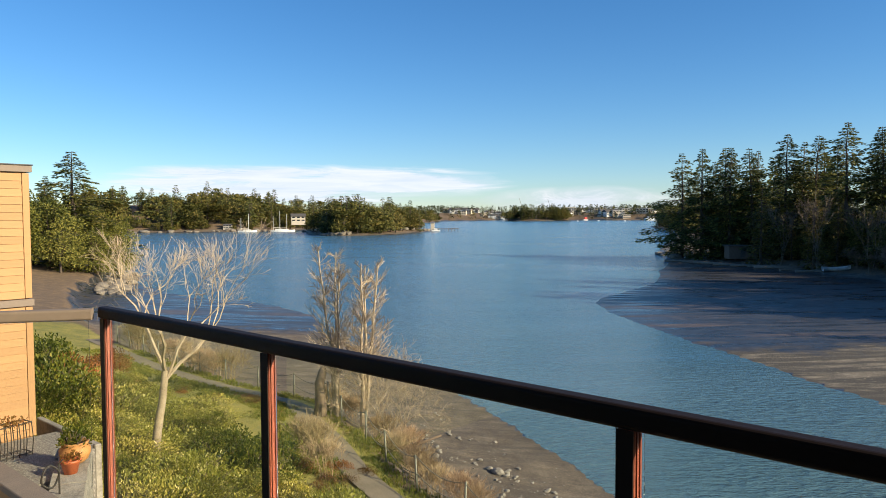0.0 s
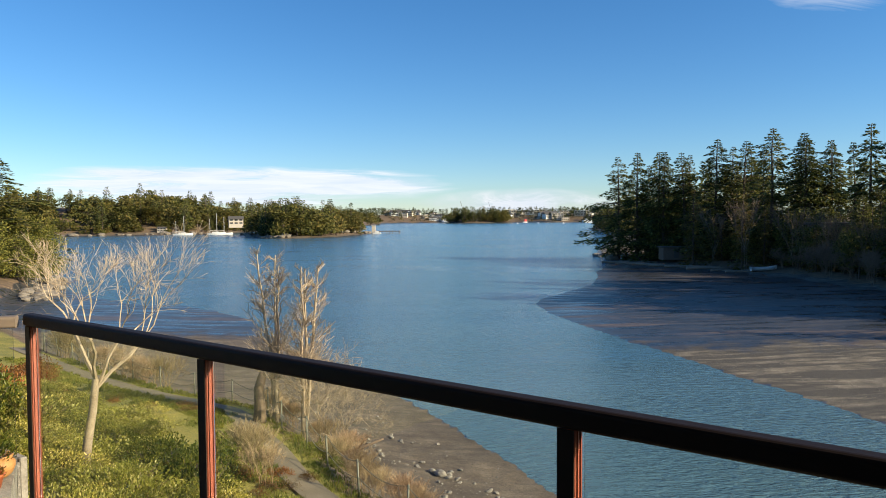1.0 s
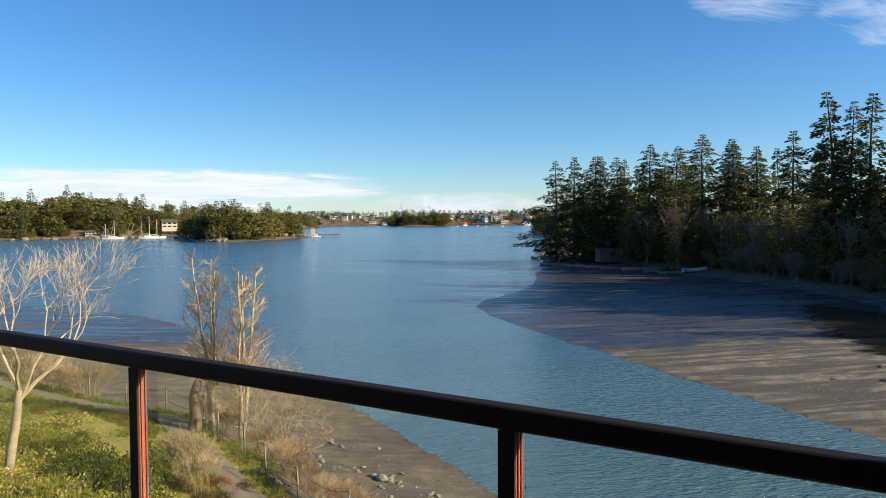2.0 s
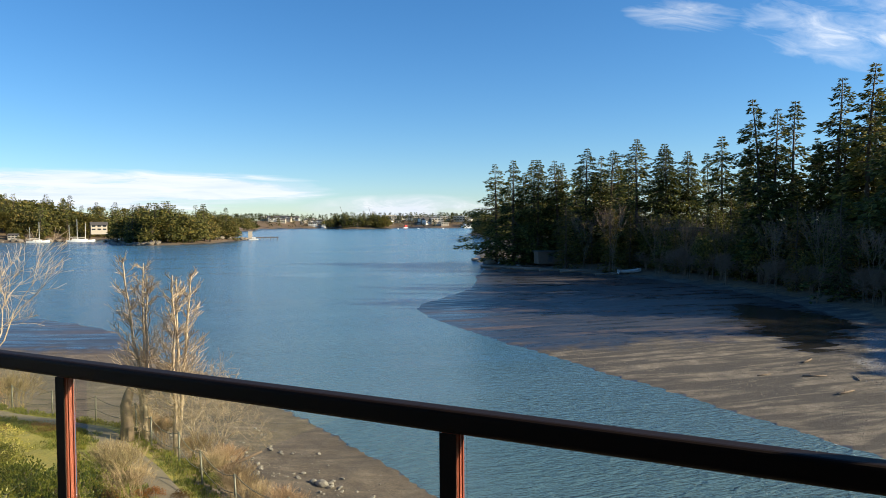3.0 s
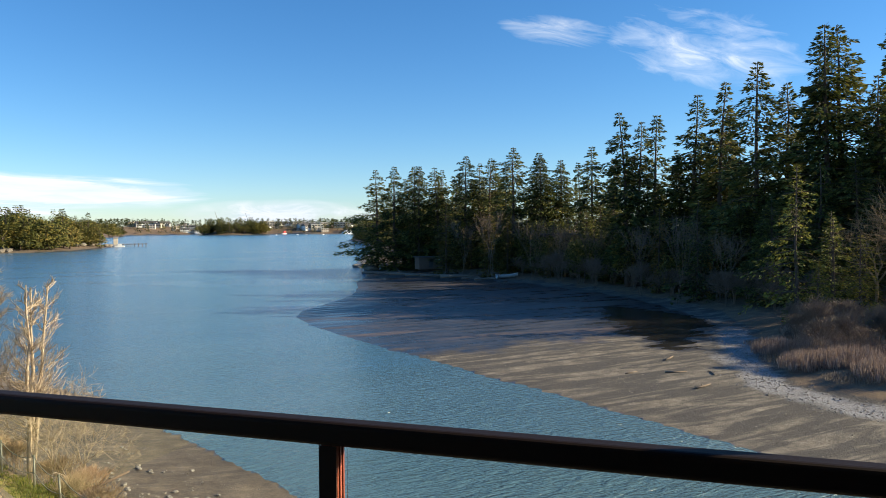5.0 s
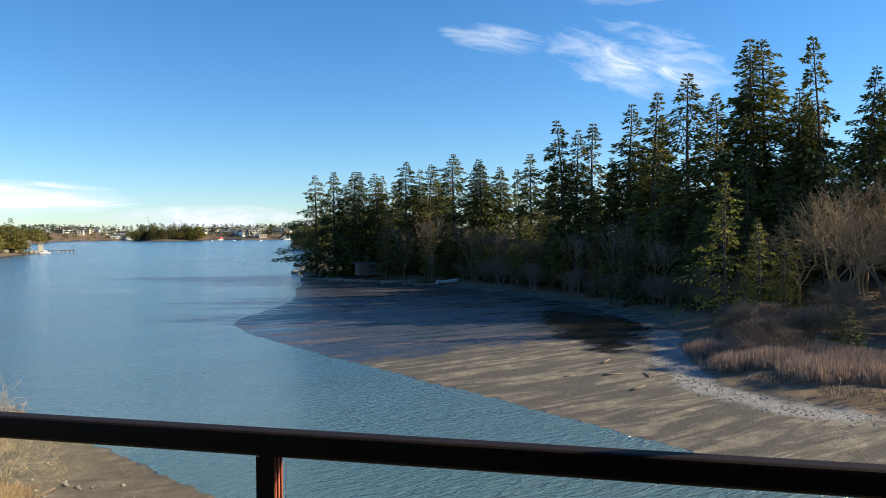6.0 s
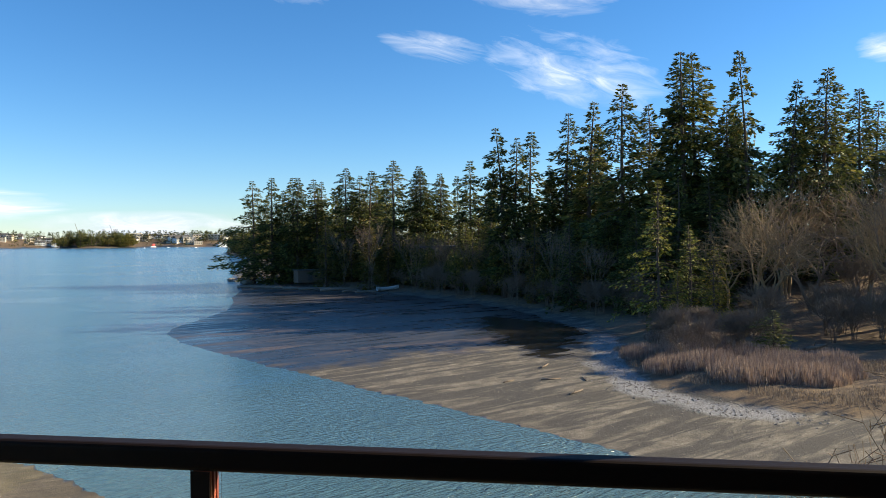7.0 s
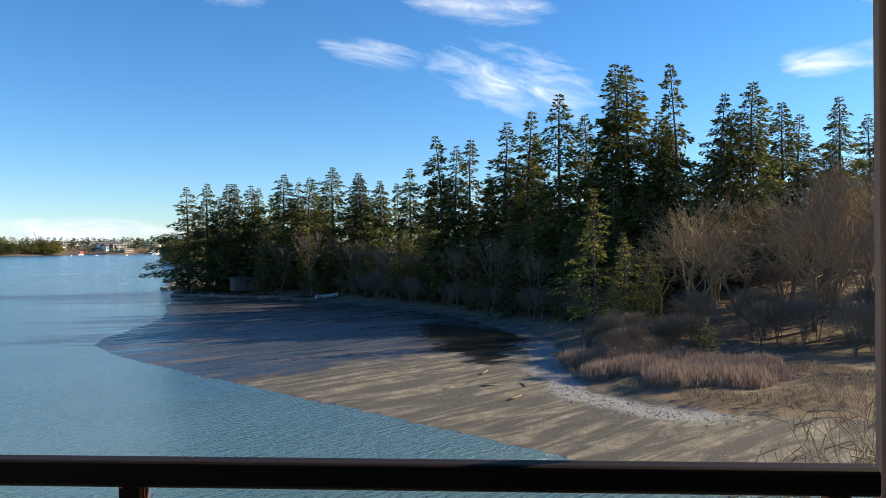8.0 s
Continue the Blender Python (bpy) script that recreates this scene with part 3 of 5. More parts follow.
for s in POSTS:
    p = part("post", post_me, POST_PAINT, railing, "red-brown square metal post")
    p.location = (s, 0, 0)
    part("face_plate", shade_me, RAIL_PAINT, p, "dark plate standing in for the post's shaded front")
    q = part("base_plate", plate_me, POST_PAINT, p)
    q.location = (0, 0, DECK_Z)
for s0, s1 in zip(POSTS, POSTS[1:]):
    g = part("glass_panel", Build().box((s0 + 0.032, 0.0, DECK_Z + 0.08), (s1 - 0.032, 0.006, RAIL_Z - 0.052)), GLASS, railing, "clear glass panel")
    g.visible_shadow = False
# the short return from the corner towards the house
side_dir = Vector((-0.39, -0.10, 0)).normalized()
side = thing("side_railing", "grey-brown metal side rail joined to the corner post", "railing", m=pose(CORNER.x, CORNER.y, 0, 0, 0, math.degrees(math.atan2(side_dir.y, side_dir.x))))
r2 = part("handrail", rounded_bar(2.2, 0.062, 0.048, 0.011), TRIM, side, "grey-brown handrail")
r2.location = (0.045, 0, RAIL_Z - 0.004)
g = part("glass_panel", Build().box((0.06, 0.0, DECK_Z + 0.08), (2.0, 0.006, RAIL_Z - 0.055)), GLASS, side, "clear glass panel")
g.visible_shadow = False
p = part("post", post_me, POST_PAINT, side)
p.location = (2.1, 0, 0)

deck = Build().box((-0.10, -4.2, DECK_Z - 0.25), (4.6, 0.26, DECK_Z), along(0), 0.01)
solid("balcony_floor", deck, DECKING, "grey-brown balcony deck slab", "floor", kind="structure")
solid("wall_back", Build().box((-0.4, -4.4, 4.6), (6.0, -4.2, 11.4), along(0)), COLUMN, "taupe painted house wall behind the balcony", "wall", kind="structure")
# out of view; its dark colour keeps bounced light off the rail
solid("ceiling", Build().box((-0.3, -4.2, 11.25), (4.6, 0.26, 11.4), along(0)), SOFFIT, "unseen balcony soffit, dark brown to bounce little light", "ceiling", kind="structure")
# unseen wall, added to keep the sun out of the balcony's open end
solid("wall_side", Build().box((4.30, -4.2, 4.6), (4.5, -0.12, 11.25), along(0)), COLUMN, "taupe side wall, unseen, added to keep the sun off the balcony", "wall", kind="structure")
# the post that carries the roof beside the rail's end
roof_post = thing("roof_post", "taupe painted square post beside the handrail's end", "post", m=along(3.955, 0.17))
part("shaft", Build().box((0, 0.015, DECK_Z + 0.12), (0.032, 0.045, 11.25), bevel=0.004), COLUMN, roof_post)
part("foot", Build().box((-0.012, 0.003, DECK_Z), (0.044, 0.057, DECK_Z + 0.12), bevel=0.006), COLUMN, roof_post)

# ---- the neighbouring house and its terrace ----
K = Vector((-8.31, 14.39, 0))


def yard(u=0.0, v=0.0, z=0.0, turn=0.0):
    p = K + U * u + V * v
    return pose(p.x, p.y, z, 0, 0, TURN_DEG + turn)


PATIO_Z = 5.6
house = thing("neighbour_house", "two-storey house with ochre horizontal siding", "house", m=yard())
part("wall", Build().box((-5.0, -8.0, 4.2), (-0.02, -0.06, 10.95)), SIDING, house, "ochre wall behind the boards")
for z0, z1 in ((5.75, 8.22), (8.40, 10.9)):
    n = round((z1 - z0) / 0.152)
    h = (z1 - z0) / n
    b = Build()
    # each board leans out to its lower edge
    b.v = [Vector(p) for y in (-7.98, -0.13) for p in ((-0.02, y, 0), (0.022, y, 0), (0.008, y, h - 0.003), (-0.02, y, h - 0.003))]
    b.f = [(0, 1, 2, 3), (7, 6, 5, 4), (1, 5, 6, 2), (0, 4, 5, 1), (2, 6, 7, 3)]
    board_me = b.mesh("siding_board", SIDING)
    for i in range(n):
        o = part("siding_board", board_me, SIDING, house)
        o.location = (0, 0, z0 + i * h)
for z0, z1, w in ((5.60, 8.22, 0.13), (8.40, 10.9, 0.11)):
    part("corner_board", Build().box((-0.03, -0.125, z0), (0.035, 0.0, z1), bevel=0.004), SIDING, house, "ochre corner board")
part("belt_board", Build().box((-5, -8, 8.24), (0.06, 0.03, 8.38), bevel=0.006), TRIM, house, "grey-brown belt board between storeys")
part("base_board", Build().box((-5, -8, 5.60), (0.03, -0.13, 5.74), bevel=0.004), SIDING, house)
roof = part("roof_fascia", Build().box((-5, -8, 10.92), (0.07, 0.05, 11.05), bevel=0.006), TRIM, house, "grey-brown roof edge")
part("flashing", Build().box((-5, -8, 11.052), (0.09, 0.07, 11.075), bevel=0.004), ROOF_GREY, roof, "dark metal flashing")

terrace = thing("terrace", "raised gravel terrace edged with stone", "terrace", kind="structure", m=yard())
for lo, hi in (((0.0, -8.0), (1.75, 0.42)), ((1.75, -8.0), (2.9, -0.32)), ((2.9, -8.0), (4.6, -1.12))):
    part("gravel_bed", Build().box((*lo, 4.2), (*hi, PATIO_Z - 0.03)), GRAVEL, terrace, "grey gravel")
part("kerb", Build().box((-1.2, 0.43, 4.2), (1.74, 0.56, PATIO_Z + 0.04), bevel=0.015), STONE, terrace, "grey concrete kerb")


def rough_block(lo, hi, seed):
    """A split stone block: a box whose faces are broken and edges worn."""
    bm = bmesh.new()
    bmesh.ops.create_cube(bm, size=1.0)
    bmesh.ops.subdivide_edges(bm, edges=bm.edges[:], cuts=5, use_grid_fill=True)
    size = Vector(hi) - Vector(lo)
    for v in bm.verts:
        worn = 1 - 0.05 * max(0.0, (abs(v.co.x) + abs(v.co.y) + abs(v.co.z)) - 1.0)
        v.co = Vector((v.co.x * size.x, v.co.y * size.y, v.co.z * size.z)) * worn + (Vector(lo) + Vector(hi)) / 2
        n = noise.noise_vector(v.co * 3.1 + Vector((seed, 0, 0)))
        v.co += Vector((n.x, n.y, n.z * 0.5)) * 0.035
    me = bpy.data.meshes.new("stone_block")
    bm.to_mesh(me)
    bm.free()
    me.materials.append(STONE)
    return me


for k in range(3):
    for z0, z1 in ((4.3, 4.98), (5.0, PATIO_Z + 0.04)):
        o = part("stone_block", rough_block((1.13 * k, -0.5, z0), (1.13 * k + 1.11, 0.04, z1), k + z0), STONE, terrace, "pale rough stone block")
        o.matrix_local = pose(1.5, 0.46, 0, 0, 0, -25.8)

# ---- trees and shrubs ----


def rnd(a, b):
    return random.uniform(a, b)


def sphere_dir():
    z, a = rnd(-1, 1), rnd(0, 2 * math.pi)
    s = math.sqrt(1 - z * z)
    return Vector((s * math.cos(a), s * math.sin(a), z))


def conifer_meshes(seed, height, spread, bare, whorls, sprays, size, droop=0.25, ragged=0.5, bushy=1.0, needles=None, lean=0.0):
    """Trunk and crown of a conifer: uneven whorls of drooping boughs, each hung with many sprays."""
    random.seed(seed)
    needles = needles or FIR
    trunk, crown = Build(), Build()
    bend = [Vector((lean * height * (q / 6) ** 2 * 0.15 + rnd(-0.1, 0.1), rnd(-0.1, 0.1), height * q / 6)) for q in range(7)]
    bend[0] = Vector((0, 0, -0.6))
    r0 = 0.013 * height + 0.04
    trunk.tube(bend, [r0 * (1.05 - q / 6) + 0.02 for q in range(7)], 7)

    def stem(h):
        q = min(max(h / height * 6, 0), 5.999)
        return bend[int(q)].lerp(bend[int(q) + 1], q - int(q))

    for w in range(whorls):
        f = w / (whorls - 1)
        h = height * (bare + (1 - bare) * f ** 0.95) * 0.995
        env = spread * (min(1.0, (f + 0.10) / 0.28) ** 0.6 * (1 - f) ** 0.52 + 0.02)
        env *= min(1.0, ((1 - f) / 0.10 + 0.04) ** 0.6)
        env *= 1 - ragged * 0.45 * rnd(0, 1) * (1 if w % 3 else 0.3)
        count = 3 + int(3 * rnd(0.3, 1) * bushy)
        turn = rnd(0, 6.28)
        for k in range(count):
            if rnd(0, 1) < ragged * 0.25 and f < 0.93:
                continue
            a = turn + 2 * math.pi * k / count + rnd(-0.4, 0.4)
            lump = noise.noise(Vector((math.cos(a) * 1.1, math.sin(a) * 1.1, h * 0.16 + seed * 7.1))) + 0.35 * noise.noise(Vector((math.cos(a) * 2.1, math.sin(a) * 2.1, h * 0.5 + seed * 3.3)))
            length = max(0.25, env * rnd(0.55, 1.15) * (1.0 + 1.5 * lump * min(1.0, 2.2 * (1 - f))))
            out = Vector((math.cos(a), math.sin(a), 0))
            side = out.cross(Vector((0, 0, 1)))
            p0 = stem(min(h + rnd(-0.025, 0.025) * height * (1.1 - f), height * 0.995))
            rise = rnd(-0.10, 0.30) * (0.3 + 1.1 * f)
            mid = p0 + out * length * 0.55 + Vector((0, 0, length * (rise * 0.7 - droop * 0.25)))
            tip = p0 + out * length + side * rnd(-0.12, 0.12) * length + Vector((0, 0, length * (rise - droop * rnd(0.6, 1.2))))
            if length > 0.9:
                trunk.tube([p0, mid, tip], [0.035 + 0.007 * length, 0.03, 0.010], 3, False)
            n = max(4, int(sprays * (0.34 * (1 - 0.6 * f) + length / spread)))
            # a flat, hanging plate of sprays on each bough, thinner towards the stem
            for i in range(n):
                s = 0.15 + 0.87 * ((i + rnd(0, 1)) / n) ** 0.8
                c = (p0.lerp(mid, s / 0.55) if s < 0.55 else mid.lerp(tip, (s - 0.55) / 0.45))
                sgn = 1 if i % 2 else -1
                wide = length * 0.34 * math.sin(math.pi * min(1.0, 0.15 + 0.8 * s)) + 0.10
                off = rnd(0, 1) ** 0.8
                c = c + side * sgn * off * wide + Vector((0, 0, -0.35 * off * wide + rnd(-0.55, 0.10) * size * 2.0 * (1.15 - f)))
                d = (out * rnd(0.5, 1.1) + side * sgn * rnd(0.1, 0.9) + Vector((0, 0, rnd(-0.8, 0.2) + 1.2 * max(0.0, f - 0.8)))).normalized()
                sd = d.cross(Vector((rnd(-1, 1), rnd(-1, 1), 0.7))).normalized()
                z = size * rnd(0.6, 1.35) * (0.5 + 0.5 * (1 - f) ** 0.6)
                crown.leaf(c, d, sd, z * 1.2, z * 0.50)
    return trunk.mesh("trunk", BARK, True), crown.mesh("crown", needles)


def bare_meshes(seed, height, depth, spread=0.5, forks=3, trunk_part=0.3, r0=0.02, bark=None, twist=0.25, upright=0.3, stems=1, min_len=0.25, sides=6, rmin=0.004, shrink=(0.62, 0.86), thin=(0.58, 0.82)):
    """Trunk and branches of a leafless tree, forking down to fine twigs."""
    random.seed(seed)
    bark = bark or GREY_TWIG
    trunk, limbs = Build(), Build()

    def grow(p, d, length, r, level, into):
        pts, rad = [p], [r]
        n = 3 if level < 2 else (2 if level < 4 else 1)
        for i in range(n):
            d = (d + sphere_dir() * twist * (0.3 if level == 0 else 1.0) + Vector((0, 0, upright * 0.25))).normalized()
            p = p + d * length / n
            pts.append(p)
            rad.append(max(rmin, r * (1 - 0.28 * (i + 1) / n)))
        into.tube(pts, rad, sides if level == 0 else (5 if level == 1 else 3), False)
        if level >= depth or length < min_len:
            return
        k = forks if level else forks + 1
        for i in range(k):
            s = 1.0 if i == 0 else rnd(0.45, 1.0)
            q = pts[-1] if s > 0.9 else pts[-2].lerp(pts[-1], s)
            a = d.orthogonal().normalized()
            a.rotate(Matrix.Rotation(rnd(0, 6.28) if level else 2 * math.pi * i / k + rnd(-0.3, 0.3), 3, d))
            nd = (d + a * spread * rnd(0.6, 1.5) + Vector((0, 0, upright * rnd(0, 0.6)))).normalized()
            grow(q, nd, length * rnd(*shrink), rad[-1] * rnd(*thin), level + 1, limbs)

    for k in range(stems):
        d = Vector((rnd(-0.2, 0.2), rnd(-0.2, 0.2), 1)).normalized() if stems > 1 else Vector((0.03, 0.02, 1))
        grow(Vector((rnd(-0.3, 0.3), rnd(-0.3, 0.3), -0.3)) if stems > 1 else Vector((0, 0, -0.3)), d, height * trunk_part, height * r0, 0, trunk)
    return trunk.mesh("trunk", bark, True), limbs.mesh("crown", bark)


def slender_meshes(seed, height, stems, reach, bark):
    """A slim leafless tree: a few upright stems with short rising side twigs all the way up."""
    random.seed(seed)
    trunk, twig = Build(), Build()
    for k in range(stems):
        top = Vector((rnd(-0.11, 0.11) * height, rnd(-0.11, 0.11) * height, height * rnd(0.85, 1.0)))
        pts = [top * (q / 7) + Vector((rnd(-0.07, 0.07), rnd(-0.07, 0.07), 0)) * (q > 0) for q in range(8)]
        pts[0] = Vector((0, 0, -0.3))
        trunk.tube(pts, [height * 0.0125 * (1 - 0.85 * q / 7) + 0.006 for q in range(8)], 6, False)
        for i in range(50):
            f = rnd(0.20, 0.99)
            q = f * 7
            p = pts[int(q)].lerp(pts[min(int(q) + 1, 7)], q - int(q))
            a = rnd(0, 6.28)
            n = reach * (1.1 - f) * rnd(0.5, 1.2) + 0.15
            d = Vector((math.cos(a), math.sin(a), rnd(0.3, 1.3))).normalized()
            e = (d + Vector((0, 0, 0.4)) + sphere_dir() * 0.3).normalized()
            mid, end = p + d * n * 0.5, p + d * n * 0.5 + e * n * 0.5
            twig.tube([p, mid, end], [0.016, 0.012, 0.006], 3, False)
            for _ in range(8):
                c = p.lerp(mid, rnd(0.3, 1)) if rnd(0, 1) < 0.4 else mid.lerp(end, rnd(0, 1))
                g = (e + sphere_dir() * 0.8).normalized()
                g2 = (g + sphere_dir() * 0.5 + Vector((0, 0, 0.3))).normalized()
                m = n * rnd(0.15, 0.4) + 0.08
                twig.tube([c, c + g * m * 0.5, c + g * m * 0.5 + g2 * m * 0.5], [0.010, 0.008, 0.006], 3, False)
    return trunk.mesh("trunk", bark, True), twig.mesh("crown", bark)


def leafy_meshes(seed, height, width, leaves, size, foliage, bark=None, clumps=14, low=0.25):
    """A broad-crowned evergreen tree: limbs that carry clumps of leaves with gaps between."""
    random.seed(seed)
    trunk, crown = Build(), Build()
    top = Vector((rnd(-0.4, 0.4), rnd(-0.4, 0.4), height * 0.6))
    trunk.tube([(0, 0, -0.5), (rnd(-0.2, 0.2), 0, height * 0.3), top], [height * 0.022, height * 0.017, height * 0.010], 6, False)
    for k in range(clumps):
        d = sphere_dir()
        c = Vector((d.x * width * 0.36, d.y * width * 0.36, height * (low + (0.92 - low) * rnd(0.1, 0.95))))
        trim = 1 - 0.55 * max(0, (c.z / height - 0.55) / 0.45)
        c.x, c.y = c.x * trim, c.y * trim
        trunk.tube([top * rnd(0.4, 1.0), c], [height * 0.007, height * 0.002], 3, False)
        r = width * rnd(0.14, 0.26)
        for i in range(leaves // clumps):
            e = sphere_dir()
            q = c + Vector((e.x, e.y, e.z * 0.75)) * r * rnd(0.45, 1.05)
            a = (e + sphere_dir() * 0.8).normalized()
            crown.leaf(q, a, a.orthogonal().normalized(), size * rnd(0.7, 1.3), size * 0.6)
    return trunk.mesh("trunk", bark or BARK, True), crown.mesh("crown", foliage)


def shrub_meshes(seed, width, height, leaves, size, foliage, flat=1.0):
    """A mounded shrub: short stems under a broken shell of leaves."""
    random.seed(seed)
    stems, crown = Build(), Build()
    lobes = [(Vector((rnd(-0.32, 0.32) * width, rnd(-0.32, 0.32) * width, 0)), rnd(0.22, 0.42) * width, height * rnd(0.6, 1.05)) for _ in range(6)]
    for c, r, h in lobes:
        for _ in range(4):
            e = sphere_dir()
            stems.tube([c * 0.6, c + Vector((e.x * r * 0.7, e.y * r * 0.7, h * 0.8))], [0.015, 0.006], 3, False)
        for i in range(leaves // 6):
            e = sphere_dir()
            e.z = abs(e.z)
            q = c + Vector((e.x * r, e.y * r, e.z * h)) * rnd(0.72, 1.06)
            a = (e + sphere_dir() * 0.9 + Vector((0, 0, 0.3))).normalized()
            crown.leaf(q, a, a.orthogonal().normalized(), size * rnd(0.6, 1.4), size * 0.55)
    return stems.mesh("stem", GREY_TWIG), crown.mesh("crown", foliage)


def blade_meshes(seed, width, count, height, blade, foliage, name="blades"):
    """A tuft of upright blades or stalks."""
    random.seed(seed)
    b = Build()
    for _ in range(count):
        a, r = rnd(0, 6.28), width * 0.5 * math.sqrt(rnd(0, 1))
        c = Vector((r * math.cos(a), r * math.sin(a), -0.05))
        d = Vector((rnd(-0.35, 0.35), rnd(-0.35, 0.35), 1)).normalized()
        s = d.cross(Vector((math.cos(a * 3), math.sin(a * 3), 0.01))).normalized()
        b.leaf(c, d, s, height * rnd(0.55, 1.15), blade)
    return (b.mesh(name, foliage),)


def stock(name, meshes, part_names, label, category, group=""):
    """A first plant of a kind, out of its meshes; the others are copies."""
    ob = thing(name, label, category, group)
    for me, n in zip(meshes, part_names):
        o = new(n, me)
        o.parent = ob
    return ob


class Grove:
    """Plants out of some variants, the first of each put to use before copies are made."""

    def __init__(self, variants):
        self.variants, self.used = variants, [False] * len(variants)
        self.parts = [tuple(v.children) for v in variants]

    def put(self, i, m, label=""):
        i %= len(self.variants)
        ob = self.variants[i]
        if not self.used[i]:
            self.used[i] = True
            ob.matrix_world = m
        else:
            ob = ob.copy()
            scene.collection.objects.link(ob)
            ob.matrix_basis = m
            for o in self.parts[i]:
                q = o.copy()
                scene.collection.objects.link(q)
                q.parent = ob
        if label:
            ob["label"] = label
        return ob


TC = ("trunk", "crown")
firs = Grove([stock("fir_tree", conifer_meshes(10 + i, 25.0, 0.92 * sp, ba, wh, 54, 0.64, dr, ra, lean=ln), TC, "tall dark green fir with ragged drooping boughs", "tree", "firs of the wood")
              for i, (sp, ba, wh, dr, ra, ln) in enumerate([(5.8, 0.10, 46, 0.32, 0.8, 0.0), (6.6, 0.06, 48, 0.25, 0.7, 0.2), (5.0, 0.20, 38, 0.22, 1.1, -0.3), (6.4, 0.05, 46, 0.35, 0.85, 0.0),
                                                            (4.6, 0.26, 32, 0.12, 1.3, 0.4), (5.8, 0.14, 42, 0.28, 1.0, -0.2), (7.0, 0.10, 44, 0.18, 1.0, 0.1)])])
low_firs = Grove([stock("young_fir", conifer_meshes(30 + i, 14.0, 3.0, 0.05, 34, 22, 0.48, 0.28, 0.9, needles=nd), TC, lb, "tree", "young firs at the wood's edge")
                  for i, (nd, lb) in enumerate([(FIR, "bushy young green fir"), (FIR_YELLOW, "young fir with yellowing green needles"), (CEDAR, "slender conifer turned russet-gold")])])
small_firs = Grove([stock("distant_fir", conifer_meshes(40 + i, 15.0, 2.7, 0.1, 22, 7, 1.1, 0.2, 0.8), TC, "dark green fir on a far shore", "tree", "firs on the far shores") for i in range(3)])
broads = Grove([stock("broadleaf_evergreen", leafy_meshes(50 + i, 10.0, 8.5, 1500, 0.62, BROADLEAF), TC, "olive-green evergreen tree with a rounded broken crown", "tree", "evergreens on the shores") for i in range(3)])
TB = ("trunk", "crown")
bare_wood = Grove([stock("bare_tree", bare_meshes(60 + i, 12.0, 5, sp, 3, tp, 0.014, bk, 0.36, up, st, 0.4, 5, 0.011), TB, lb, "tree", "bare trees on the hillside")
                   for i, (sp, tp, bk, up, st, lb) in enumerate([(0.75, 0.27, BROWN_TWIG, 0.16, 2, "leafless brown deciduous tree with spreading limbs"), (0.60, 0.30, BROWN_TWIG, 0.30, 3, "leafless brown deciduous tree with upright limbs"),
                                                                 (0.80, 0.26, GREY_TWIG, 0.10, 2, "leafless grey-brown tree with drooping twigs"), (0.65, 0.29, BROWN_TWIG, 0.22, 1, "leafless russet-brown tree on one trunk")])])

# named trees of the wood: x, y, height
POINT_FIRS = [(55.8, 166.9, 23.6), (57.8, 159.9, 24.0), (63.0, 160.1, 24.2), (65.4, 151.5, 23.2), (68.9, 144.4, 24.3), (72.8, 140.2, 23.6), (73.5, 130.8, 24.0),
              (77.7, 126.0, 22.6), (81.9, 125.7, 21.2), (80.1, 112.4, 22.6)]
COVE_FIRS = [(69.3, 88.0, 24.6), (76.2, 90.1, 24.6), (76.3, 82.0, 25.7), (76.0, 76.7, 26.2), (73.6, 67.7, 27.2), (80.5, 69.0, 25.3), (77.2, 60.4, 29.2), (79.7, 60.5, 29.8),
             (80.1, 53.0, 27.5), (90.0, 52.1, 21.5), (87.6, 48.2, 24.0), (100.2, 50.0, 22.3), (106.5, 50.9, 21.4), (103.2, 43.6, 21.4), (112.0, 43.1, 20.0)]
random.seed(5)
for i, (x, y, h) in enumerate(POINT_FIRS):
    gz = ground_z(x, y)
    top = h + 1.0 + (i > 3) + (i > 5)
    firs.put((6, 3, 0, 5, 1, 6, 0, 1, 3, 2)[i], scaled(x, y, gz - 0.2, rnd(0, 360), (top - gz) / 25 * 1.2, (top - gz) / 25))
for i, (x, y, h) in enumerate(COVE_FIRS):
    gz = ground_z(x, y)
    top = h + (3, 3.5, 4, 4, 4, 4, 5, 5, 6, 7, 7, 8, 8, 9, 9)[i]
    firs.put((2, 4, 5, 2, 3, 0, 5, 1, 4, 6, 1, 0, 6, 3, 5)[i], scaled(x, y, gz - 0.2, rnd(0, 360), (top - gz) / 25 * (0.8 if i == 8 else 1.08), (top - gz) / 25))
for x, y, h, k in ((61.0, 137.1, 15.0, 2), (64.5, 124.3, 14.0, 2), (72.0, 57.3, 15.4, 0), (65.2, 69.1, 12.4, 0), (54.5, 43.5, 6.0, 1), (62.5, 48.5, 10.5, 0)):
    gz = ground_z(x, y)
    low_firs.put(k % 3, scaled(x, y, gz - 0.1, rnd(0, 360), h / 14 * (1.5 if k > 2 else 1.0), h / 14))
cove_firs = Grove([stock("cove_fir", conifer_meshes(36 + i, 14.0, sp, 0.04, wh, 34, 0.42, dr, 1.15, needles=nd), TC, lb, "tree", "sunlit firs by the cove")
                   for i, (sp, wh, dr, nd, lb) in enumerate([(4.4, 34, 0.30, OLIVE, "broad fir in sunlit olive-green with layered drooping boughs"), (5.4, 26, 0.45, FIR_YELLOW, "low spreading fir with yellow-green needles")])])
